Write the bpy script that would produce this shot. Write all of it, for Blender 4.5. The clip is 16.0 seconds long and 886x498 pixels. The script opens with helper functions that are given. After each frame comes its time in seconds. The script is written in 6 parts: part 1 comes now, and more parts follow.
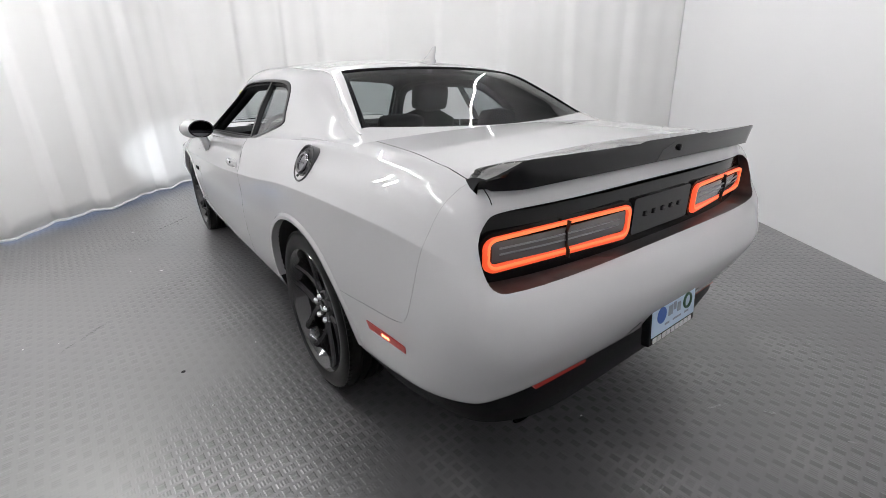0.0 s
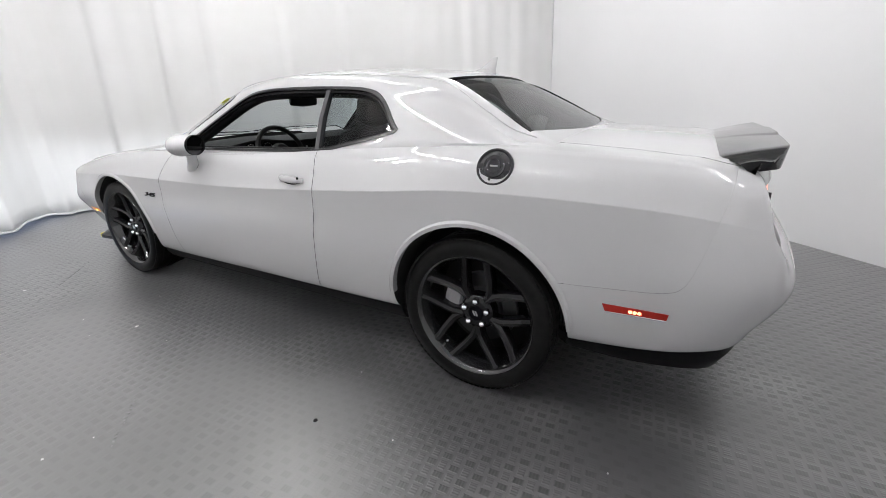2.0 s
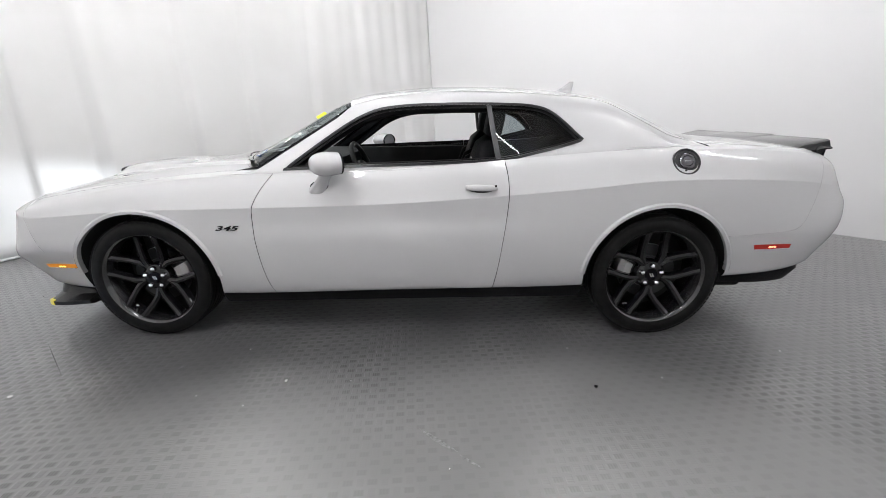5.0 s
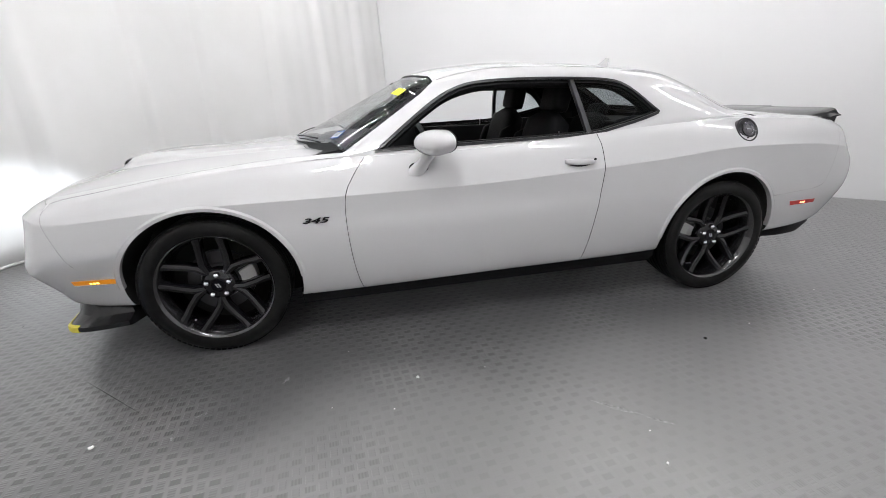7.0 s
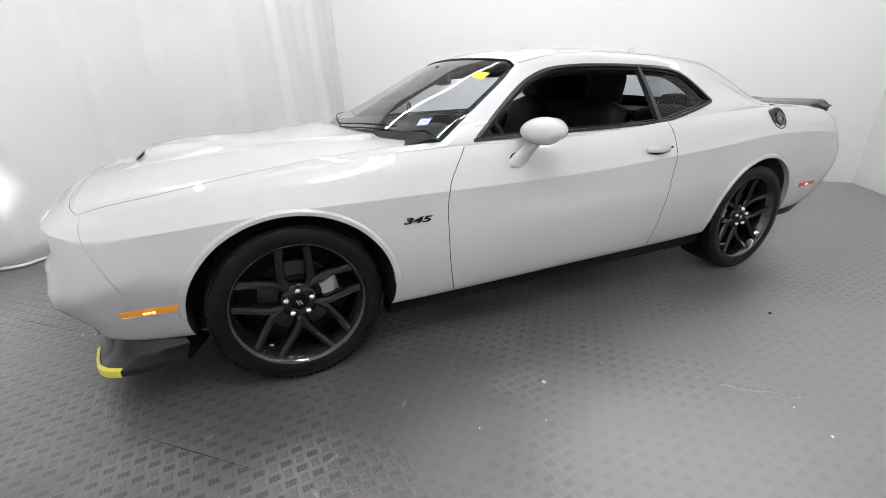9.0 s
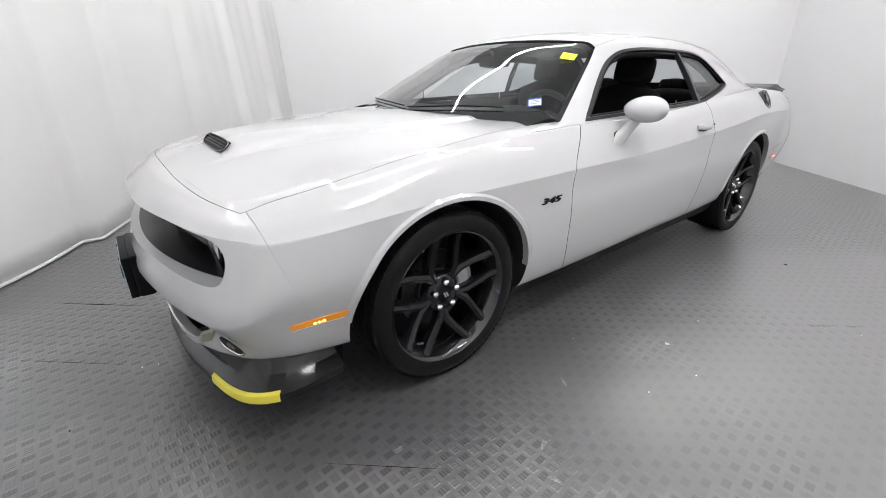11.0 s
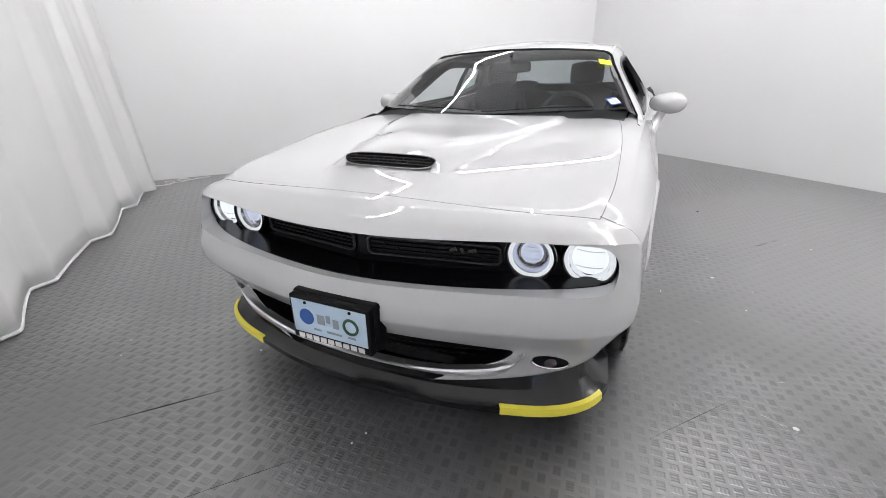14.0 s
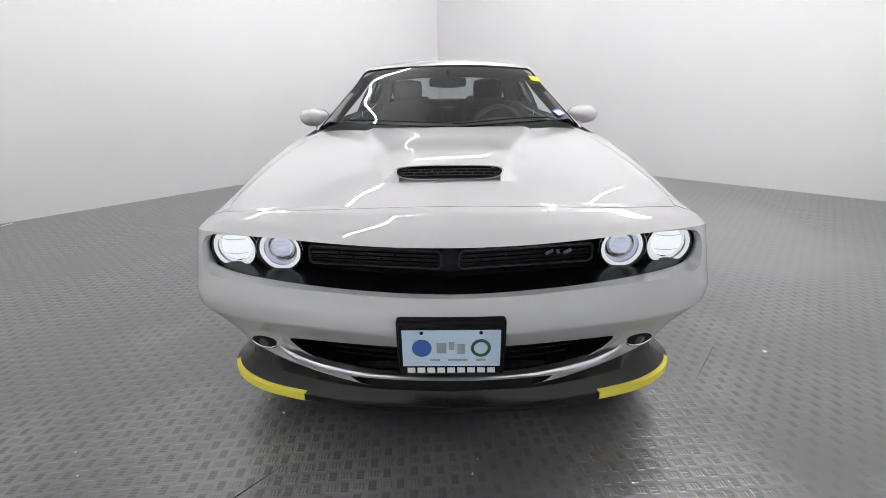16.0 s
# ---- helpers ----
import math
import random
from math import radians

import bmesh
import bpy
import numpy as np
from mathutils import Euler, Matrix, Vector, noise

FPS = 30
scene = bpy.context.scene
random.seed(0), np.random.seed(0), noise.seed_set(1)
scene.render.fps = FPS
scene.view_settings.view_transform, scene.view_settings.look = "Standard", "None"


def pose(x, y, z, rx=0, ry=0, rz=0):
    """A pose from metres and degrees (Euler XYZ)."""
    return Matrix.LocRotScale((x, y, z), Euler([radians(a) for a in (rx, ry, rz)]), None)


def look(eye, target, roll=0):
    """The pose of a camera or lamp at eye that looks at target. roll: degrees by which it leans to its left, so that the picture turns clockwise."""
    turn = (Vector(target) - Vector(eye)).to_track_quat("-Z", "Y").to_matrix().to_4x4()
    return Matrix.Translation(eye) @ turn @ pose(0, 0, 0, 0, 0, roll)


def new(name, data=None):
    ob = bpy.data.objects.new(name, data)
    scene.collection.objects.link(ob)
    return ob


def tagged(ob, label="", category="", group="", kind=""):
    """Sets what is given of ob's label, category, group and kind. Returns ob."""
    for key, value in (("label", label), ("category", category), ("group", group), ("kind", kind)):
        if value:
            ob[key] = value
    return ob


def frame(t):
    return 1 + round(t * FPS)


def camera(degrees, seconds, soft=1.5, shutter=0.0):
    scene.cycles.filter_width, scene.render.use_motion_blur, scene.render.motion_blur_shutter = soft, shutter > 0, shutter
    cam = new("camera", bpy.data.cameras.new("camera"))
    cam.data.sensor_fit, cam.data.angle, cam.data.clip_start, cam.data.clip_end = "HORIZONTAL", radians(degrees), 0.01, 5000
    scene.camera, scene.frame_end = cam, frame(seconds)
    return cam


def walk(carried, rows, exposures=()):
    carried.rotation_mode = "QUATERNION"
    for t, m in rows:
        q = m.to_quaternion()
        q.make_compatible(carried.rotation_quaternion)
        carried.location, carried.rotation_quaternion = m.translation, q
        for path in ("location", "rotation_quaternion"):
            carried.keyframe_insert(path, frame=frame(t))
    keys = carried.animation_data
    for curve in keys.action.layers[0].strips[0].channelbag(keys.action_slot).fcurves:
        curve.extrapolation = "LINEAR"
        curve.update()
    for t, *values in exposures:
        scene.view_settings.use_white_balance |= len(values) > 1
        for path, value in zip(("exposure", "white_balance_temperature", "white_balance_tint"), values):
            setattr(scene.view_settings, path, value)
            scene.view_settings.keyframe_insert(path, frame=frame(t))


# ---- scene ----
cam = camera(92.5, 16.0, 0.85)
PATH = [
    (0, (-3.154, 1.44, 1.27), (-1.649, 0.33, 0.562), -1.0),
    (0.5, (-2.951, 1.634, 1.244), (-1.576, 0.372, 0.525), -1.3),
    (1, (-2.723, 1.859, 1.274), (-1.481, 0.465, 0.557), -1.4),
    (1.5, (-2.455, 2.186, 1.277), (-1.357, 0.664, 0.585), -1.1),
    (2, (-2.215, 2.397, 1.265), (-1.253, 0.777, 0.596), -1.0),
    (2.5, (-1.948, 2.582, 1.275), (-1.123, 0.877, 0.631), -1.0),
    (3, (-1.642, 2.836, 1.298), (-0.97, 1.068, 0.649), -0.9),
    (3.5, (-1.391, 3.031, 1.308), (-0.852, 1.212, 0.675), -0.9),
    (3.7, (-1.277, 3.074, 1.315), (-0.785, 1.243, 0.676), -1.1),
    (5.8, (0.095, 3.235, 1.267), (-0.044, 1.332, 0.667), -1.0),
    (6, (0.155, 3.206, 1.269), (-0.002, 1.31, 0.653), -1.2),
    (6.5, (0.5, 3.159, 1.267), (0.228, 1.289, 0.613), -1.2),
    (7, (0.733, 3.072, 1.252), (0.358, 1.229, 0.57), -1.5),
    (7.5, (0.94, 2.971, 1.266), (0.491, 1.15, 0.574), -1.4),
    (8, (1.103, 2.875, 1.265), (0.557, 1.086, 0.557), -1.1),
    (8.5, (1.362, 2.748, 1.262), (0.717, 0.996, 0.544), -0.9),
    (8.7, (1.439, 2.697, 1.254), (0.753, 0.962, 0.531), -0.7),
    (10.8, (2.348, 2.162, 1.21), (1.242, 0.683, 0.444), 0.3),
    (11, (2.413, 2.092, 1.194), (1.285, 0.628, 0.43), 0.0),
    (11.5, (2.582, 1.923, 1.21), (1.366, 0.545, 0.422), 0.2),
    (12, (2.781, 1.739, 1.198), (1.463, 0.466, 0.396), -0.0),
    (12.5, (2.985, 1.557, 1.197), (1.569, 0.388, 0.405), -0.5),
    (13, (3.119, 1.364, 1.186), (1.626, 0.286, 0.407), -0.7),
    (13.5, (3.255, 1.174, 1.208), (1.673, 0.217, 0.445), -1.1),
    (14, (3.427, 0.871, 1.212), (1.747, 0.091, 0.459), -1.1),
    (14.5, (3.522, 0.605, 1.205), (1.752, 0.033, 0.471), -1.1),
    (15, (3.558, 0.329, 1.222), (1.734, -0.018, 0.479), -0.8),
    (15.5, (3.56, 0.143, 1.217), (1.704, -0.012, 0.486), -0.7),
    (16, (3.598, 0.009, 1.2), (1.723, -0.021, 0.505), -0.8),
]
walk(cam, [(t, look(eye, target, roll)) for t, eye, target, roll in PATH], [(0, -0.12), (3, -0.04), (6, -0.02), (8.5, 0.04), (11.5, 0.12), (13, 0.08), (14.5, 0.02), (16, -0.05)])

from mathutils.bvhtree import BVHTree

# ---------------------------------------------------------------- light
world = bpy.data.worlds.new("world")
scene.world = world
world.use_nodes = True
world.node_tree.nodes["Background"].inputs[0].default_value = (0.8, 0.85, 1.0, 1)
world.node_tree.nodes["Background"].inputs[1].default_value = 0.05


# ---------------------------------------------------------------- materials
def mat(name, colour, rough=0.5, metal=0.0, **more):
    m = bpy.data.materials.new(name)
    m.use_nodes = True
    b = m.node_tree.nodes["Principled BSDF"]
    b.inputs["Base Color"].default_value = (*colour, 1)
    b.inputs["Roughness"].default_value = rough
    b.inputs["Metallic"].default_value = metal
    for k, v in more.items():
        b.inputs[k.replace("_", " ")].default_value = v
    return m


def link(m, a, b):
    m.node_tree.links.new(a, b)


def node(m, kind, **inputs):
    n = m.node_tree.nodes.new(kind)
    for k, v in inputs.items():
        n.inputs[k].default_value = v
    return n


def math_node(m, op, a, b=None, c=None):
    n = m.node_tree.nodes.new("ShaderNodeMath")
    n.operation = op
    for k, v in enumerate((a, b, c)):
        if v is None:
            continue
        if isinstance(v, (int, float)):
            n.inputs[k].default_value = v
        else:
            link(m, v, n.inputs[k])
    return n.outputs[0]


def vary(m, scale, low, high, bump=0.0, bump_scale=0.0, rough=None, detail=4.0):
    """Breaks a plain colour up with noise between two colours, with an optional fine relief."""
    b = m.node_tree.nodes["Principled BSDF"]
    pos = node(m, "ShaderNodeTexCoord").outputs["Object"]
    nz = node(m, "ShaderNodeTexNoise", Scale=scale, Detail=detail)
    link(m, pos, nz.inputs["Vector"])
    ramp = node(m, "ShaderNodeValToRGB")
    ramp.color_ramp.elements[0].position, ramp.color_ramp.elements[1].position = 0.3, 0.7
    ramp.color_ramp.elements[0].color, ramp.color_ramp.elements[1].color = (*low, 1), (*high, 1)
    link(m, nz.outputs["Fac"], ramp.inputs["Fac"])
    link(m, ramp.outputs["Color"], b.inputs["Base Color"])
    if rough:
        mr = node(m, "ShaderNodeMapRange")
        mr.inputs["To Min"].default_value, mr.inputs["To Max"].default_value = rough
        link(m, nz.outputs["Fac"], mr.inputs["Value"])
        link(m, mr.outputs[0], b.inputs["Roughness"])
    if bump:
        fine = node(m, "ShaderNodeTexNoise", Scale=bump_scale, Detail=3.0)
        link(m, pos, fine.inputs["Vector"])
        bn = node(m, "ShaderNodeBump", Strength=bump, Distance=0.002)
        link(m, fine.outputs["Fac"], bn.inputs["Height"])
        link(m, bn.outputs["Normal"], b.inputs["Normal"])
    return m


def glow(name, colour, strength, base=(0.02, 0.02, 0.02)):
    m = mat(name, base, 0.3)
    b = m.node_tree.nodes["Principled BSDF"]
    b.inputs["Emission Color"].default_value = (*colour, 1)
    b.inputs["Emission Strength"].default_value = strength
    return m


def glass(name, colour, gloss_least=0.05, power=4.2):
    """Thin sheet glass: a tinted see-through sheet whose gloss grows towards grazing views."""
    m = bpy.data.materials.new(name)
    m.use_nodes = True
    nodes = m.node_tree.nodes
    nodes.clear()
    out = nodes.new("ShaderNodeOutputMaterial")
    mix = nodes.new("ShaderNodeMixShader")
    clear = nodes.new("ShaderNodeBsdfTransparent")
    clear.inputs[0].default_value = (*colour, 1)
    gloss = nodes.new("ShaderNodeBsdfGlossy")
    gloss.inputs["Roughness"].default_value = 0.02
    facing = nodes.new("ShaderNodeLayerWeight")
    facing.inputs["Blend"].default_value = 0.5
    grow_ = math_node(m, "POWER", facing.outputs["Facing"], power)
    link(m, math_node(m, "ADD", gloss_least, math_node(m, "MULTIPLY", grow_, 1.0)), mix.inputs[0])
    link(m, clear.outputs[0], mix.inputs[1])
    link(m, gloss.outputs[0], mix.inputs[2])
    link(m, mix.outputs[0], out.inputs[0])
    return m


def tread_material():
    """Black rubber with a basket weave of raised ribs, worn smooth in places, with patchy dust."""
    m = mat("black_rubber_mat", (0.09, 0.09, 0.093), 0.4, Specular_IOR_Level=0.5, Coat_Weight=1.0, Coat_Roughness=0.34, Coat_IOR=1.7, Sheen_Weight=0.22, Sheen_Roughness=0.4)
    b = m.node_tree.nodes["Principled BSDF"]
    pos = node(m, "ShaderNodeTexCoord").outputs["Object"]
    turn = node(m, "ShaderNodeMapping")
    turn.inputs["Rotation"].default_value = (0, 0, radians(-5))
    turn.inputs["Scale"].default_value = (1 / 0.045, 1 / 0.045, 1)
    link(m, pos, turn.inputs["Vector"])
    sep = node(m, "ShaderNodeSeparateXYZ")
    link(m, turn.outputs[0], sep.inputs[0])
    x, y = sep.outputs[0], sep.outputs[1]
    u, v = math_node(m, "FRACT", x), math_node(m, "FRACT", y)
    odd = math_node(m, "MODULO", math_node(m, "ABSOLUTE", math_node(m, "ADD", math_node(m, "FLOOR", x), math_node(m, "FLOOR", y))), 2.0)
    even = math_node(m, "SUBTRACT", 1.0, odd)
    run = math_node(m, "ADD", math_node(m, "MULTIPLY", u, odd), math_node(m, "MULTIPLY", v, even))
    side = math_node(m, "ADD", math_node(m, "MULTIPLY", v, odd), math_node(m, "MULTIPLY", u, even))
    ribs = math_node(m, "ADD", 0.5, math_node(m, "MULTIPLY", 0.5, math_node(m, "SINE", math_node(m, "MULTIPLY", run, 25.13))))
    # a rounded block inside each cell, longer along its ribs
    du = math_node(m, "ABSOLUTE", math_node(m, "SUBTRACT", run, 0.5))
    dv = math_node(m, "ABSOLUTE", math_node(m, "SUBTRACT", side, 0.5))
    far = math_node(m, "MAXIMUM", math_node(m, "MULTIPLY", du, 1.0), math_node(m, "MULTIPLY", dv, 1.45))
    block = node(m, "ShaderNodeMapRange")
    block.inputs["From Min"].default_value, block.inputs["From Max"].default_value = 0.47, 0.33
    link(m, far, block.inputs["Value"])
    worn = node(m, "ShaderNodeTexNoise", Scale=1.1, Detail=3.0)
    link(m, pos, worn.inputs["Vector"])
    wear = node(m, "ShaderNodeMapRange")
    wear.inputs["From Min"].default_value, wear.inputs["From Max"].default_value = 0.36, 0.56
    link(m, worn.outputs["Fac"], wear.inputs["Value"])
    # a pale ragged oval along the driver's side, where the tread relief is flatter
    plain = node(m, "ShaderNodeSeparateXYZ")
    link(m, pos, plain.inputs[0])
    oval_x = math_node(m, "POWER", math_node(m, "ABSOLUTE", math_node(m, "DIVIDE", math_node(m, "ADD", plain.outputs[0], 0.55), 1.9)), 2.0)
    oval_y = math_node(m, "POWER", math_node(m, "ABSOLUTE", math_node(m, "DIVIDE", math_node(m, "SUBTRACT", plain.outputs[1], 2.32), 1.12)), 2.0)
    ragged = math_node(m, "ADD", math_node(m, "ADD", oval_x, oval_y), math_node(m, "MULTIPLY", math_node(m, "SUBTRACT", worn.outputs["Fac"], 0.5), 2.4))
    pale_oval = node(m, "ShaderNodeMapRange")
    pale_oval.interpolation_type = "SMOOTHSTEP"
    pale_oval.inputs["From Min"].default_value, pale_oval.inputs["From Max"].default_value = 1.35, 0.35
    link(m, ragged, pale_oval.inputs["Value"])
    height = math_node(m, "MULTIPLY", math_node(m, "MULTIPLY", math_node(m, "MULTIPLY", block.outputs[0], math_node(m, "SUBTRACT", 1.0, math_node(m, "MULTIPLY", pale_oval.outputs[0], 0.6))), math_node(m, "ADD", 0.55, math_node(m, "MULTIPLY", ribs, 0.45))), math_node(m, "ADD", 0.25, math_node(m, "MULTIPLY", wear.outputs[0], 0.75)))
    bump = node(m, "ShaderNodeBump", Strength=0.52, Distance=0.0022)
    link(m, height, bump.inputs["Height"])
    link(m, bump.outputs["Normal"], b.inputs["Normal"])
    link(m, bump.outputs["Normal"], b.inputs["Coat Normal"])
    # dust between the blocks, in patches, over a mottled ground
    dust = node(m, "ShaderNodeTexNoise", Scale=2.3, Detail=6.0)
    link(m, pos, dust.inputs["Vector"])
    patch = node(m, "ShaderNodeMapRange")
    patch.inputs["From Min"].default_value, patch.inputs["From Max"].default_value = 0.50, 0.72
    link(m, dust.outputs["Fac"], patch.inputs["Value"])
    grit = math_node(m, "MULTIPLY", patch.outputs[0], math_node(m, "SUBTRACT", 1.0, math_node(m, "MULTIPLY", block.outputs[0], 0.85)))
    ramp = node(m, "ShaderNodeValToRGB")
    ramp.color_ramp.elements[0].position, ramp.color_ramp.elements[1].position = 0.3, 0.72
    ramp.color_ramp.elements[0].color, ramp.color_ramp.elements[1].color = (0.064, 0.063, 0.066, 1), (0.108, 0.107, 0.111, 1)
    link(m, worn.outputs["Fac"], ramp.inputs["Fac"])
    shade = node(m, "ShaderNodeMix")
    shade.data_type = "RGBA"
    shade.inputs[7].default_value = (0.027, 0.027, 0.028, 1)
    link(m, math_node(m, "MULTIPLY", math_node(m, "MULTIPLY", block.outputs[0], wear.outputs[0]), math_node(m, "ADD", 0.10, math_node(m, "MULTIPLY", odd, 0.68))), shade.inputs[0])
    link(m, math_node(m, "SUBTRACT", 1.0, math_node(m, "MULTIPLY", math_node(m, "MULTIPLY", block.outputs[0], odd), 0.16)), b.inputs["Coat Weight"])
    link(m, ramp.outputs["Color"], shade.inputs[6])
    mix = node(m, "ShaderNodeMix")
    mix.data_type = "RGBA"
    mix.inputs[7].default_value = (0.30, 0.295, 0.29, 1)
    link(m, math_node(m, "MULTIPLY", grit, 0.35), mix.inputs[0])
    link(m, shade.outputs[2], mix.inputs[6])
    paler = node(m, "ShaderNodeMix")
    paler.data_type = "RGBA"
    paler.inputs[7].default_value = (0.195, 0.193, 0.195, 1)
    link(m, math_node(m, "MULTIPLY", pale_oval.outputs[0], 0.62), paler.inputs[0])
    link(m, mix.outputs[2], paler.inputs[6])
    link(m, paler.outputs[2], b.inputs["Base Color"])
    rr = node(m, "ShaderNodeMapRange")
    rr.inputs["To Min"].default_value, rr.inputs["To Max"].default_value = 0.28, 0.44
    link(m, dust.outputs["Fac"], rr.inputs["Value"])
    link(m, rr.outputs[0], b.inputs["Roughness"])
    return m


PAINT = vary(mat("silver_paint", (0.64, 0.64, 0.65), 0.62, 0.04, Coat_Weight=1.0, Coat_Roughness=0.015, Coat_IOR=1.6), 900, (0.505, 0.505, 0.515), (0.545, 0.545, 0.556), detail=1.0)
BLACK_GLOSS = mat("gloss_black", (0.005, 0.005, 0.007), 0.22, 0.0, Specular_IOR_Level=0.16)
BLACK = vary(mat("black_plastic", (0.006, 0.006, 0.007), 0.42, Specular_IOR_Level=0.1), 30, (0.005, 0.005, 0.006), (0.008, 0.008, 0.009), 0.15, 900)
PIANO = mat("polished_black", (0.005, 0.005, 0.006), 0.12, 0.0, Specular_IOR_Level=0.3)
TAIL_SHELF = vary(mat("dull_black_shelf", (0.03, 0.03, 0.032), 0.42, 0.0, Specular_IOR_Level=0.6), 60, (0.025, 0.024, 0.025), (0.04, 0.038, 0.039))
VOID = mat("dark_cavity", (0.006, 0.006, 0.006), 0.9)
RUBBER = vary(mat("tyre_rubber", (0.010, 0.010, 0.010), 0.40, Specular_IOR_Level=0.16), 25, (0.005, 0.005, 0.005), (0.009, 0.009, 0.009), 0.2, 300)
RIM = mat("dark_wheel_paint", (0.006, 0.006, 0.0075), 0.09, 0.0, Specular_IOR_Level=0.45)
BARREL = mat("dark_barrel_paint", (0.008, 0.008, 0.009), 0.10, 0.0, Specular_IOR_Level=1.0)
STEEL = mat("steel", (0.55, 0.55, 0.56), 0.3, 1.0)
GLASS_TINT = glass("tinted_glass", (0.56, 0.60, 0.61), 0.03)
GLASS_REAR = glass("rear_glass", (0.60, 0.63, 0.64), 0.02, 4.8)
GLASS_CLEAR = glass("windscreen_glass", (0.74, 0.79, 0.80), 0.04, 3.3)
CLOTH = vary(mat("black_seat_cloth", (0.012, 0.012, 0.013), 0.6, Specular_IOR_Level=0.12), 40, (0.005, 0.005, 0.006), (0.009, 0.009, 0.0105), 0.3, 900)
TAIL = glow("tail_light_red", (1.0, 0.11, 0.035), 0.95, (0.25, 0.02, 0.01))
TAIL_HOT = glow("tail_light_orange", (1.0, 0.22, 0.075), 1.15, (0.25, 0.05, 0.01))
LED = glow("white_led", (0.92, 0.96, 1.0), 0.9)
AMBER = glow("amber_lens", (1.0, 0.40, 0.02), 0.22, (0.6, 0.2, 0.01))
TAPE = mat("yellow_tape", (0.85, 0.75, 0.08), 0.4)
WALL = vary(mat("white_wall_paint", (0.83, 0.83, 0.84), 0.75), 0.6, (0.815, 0.815, 0.825), (0.845, 0.845, 0.855), 0.1, 60)
CURTAIN = vary(mat("white_curtain_cloth", (0.8, 0.8, 0.8), 0.9), 1.5, (0.765, 0.765, 0.76), (0.81, 0.81, 0.81), 0.15, 200)
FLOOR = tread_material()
SPOILER = mat("satin_black_paint", (0.005, 0.005, 0.006), 0.4, 0.0, Specular_IOR_Level=0.05, Coat_Weight=1.0, Coat_Roughness=0.05, Coat_IOR=1.36)
SPLITTER = mat("semi_gloss_black", (0.010, 0.010, 0.011), 0.22, 0.0, Specular_IOR_Level=0.5)
TRIM_GREY = mat("dark_grey_trim", (0.05, 0.05, 0.055), 0.35, 0.5)
TRIM_DARK = mat("satin_black_trim", (0.012, 0.012, 0.014), 0.3, 0.0, Specular_IOR_Level=0.35)
# grey of the roof moulding, also the tone painted into panel gaps and handle hollow
TRIM_SHADE = mat("grey_trim_shade", (0.5, 0.5, 0.51), 0.4, 0.25)
BAR_GREY = mat("grey_plastic_bar", (0.035, 0.035, 0.038), 0.4)
FILLER = mat("satin_dark_filler", (0.035, 0.035, 0.038), 0.32, 0.3)
HUB = mat("dark_bright_metal", (0.14, 0.14, 0.15), 0.16, 1.0)
LIP = mat("lit_silver_lip", (0.8, 0.8, 0.81), 0.28, 0.9)
CHROME = mat("chrome", (0.8, 0.8, 0.82), 0.08, 1.0)
STEEL_DULL = mat("dull_metal", (0.3, 0.3, 0.31), 0.4, 0.9)
DISC = mat("brake_steel", (0.06, 0.06, 0.063), 0.4, 0.9)
CALIPER = mat("cast_grey", (0.42, 0.42, 0.42), 0.5, 0.4)
MIRROR = mat("mirror_glass", (0.16, 0.16, 0.17), 0.02, 1.0)
RED_LENS = glow("red_lens", (1.0, 0.06, 0.02), 0.06, (0.28, 0.012, 0.01))
RED_HOT = glow("red_bulb", (1.0, 0.25, 0.12), 6.0)
AMBER_HOT = glow("amber_bulb", (1.0, 0.6, 0.1), 5.0)
LENS_SMOKE = mat("smoked_lens", (0.10, 0.085, 0.085), 0.15, 0.0, Coat_Weight=1.0)
LENS_WHITE = glow("white_lens", (0.9, 0.95, 1.0), 1.15)
LENS_BLUE = glow("blue_lens", (0.70, 0.77, 1.0), 0.8)
GLASS_LENS = glass("lamp_cover_glass", (0.95, 0.95, 0.95), 0.04)
PLATE_BLUE = mat("pale_blue_plate", (0.55, 0.68, 0.82), 0.35)
PLATE_WHITE = mat("white_print", (0.8, 0.8, 0.8), 0.5)
PLATE_MARK = mat("blue_print", (0.04, 0.12, 0.42), 0.5)
PLATE_GREEN = mat("green_print", (0.03, 0.10, 0.06), 0.5)
PLATE_GREY = mat("grey_print", (0.30, 0.34, 0.40), 0.5)
SCUFF = vary(mat("scuffed_rubber", (0.26, 0.26, 0.26), 0.6), 60, (0.16, 0.16, 0.162), (0.36, 0.36, 0.362), 0.2, 300)
NOTE = mat("yellow_note_paper", (0.80, 0.85, 0.05), 0.7)
DASH = vary(mat("dash_plastic", (0.015, 0.015, 0.015), 0.6, Specular_IOR_Level=0.25), 8, (0.010, 0.010, 0.011), (0.018, 0.018, 0.019), 0.3, 400)
LEATHER = mat("black_leather", (0.015, 0.015, 0.015), 0.45)
CEILING = vary(mat("grey_ceiling_paint", (0.30, 0.30, 0.305), 0.9), 1.2, (0.28, 0.28, 0.285), (0.32, 0.32, 0.325))
CEIL = mat("ceiling_white", (0.86, 0.86, 0.86), 0.9)
TUBE = glow("led_tube_light", (1.0, 0.99, 0.99), 98.0)


# ---------------------------------------------------------------- mesh tools
def obj(name, me, material=None, parent=None, label=""):
    ob = new(name, me)
    if material and not me.materials:
        me.materials.append(material)
    if parent:
        ob.parent = parent
    return tagged(ob, label)


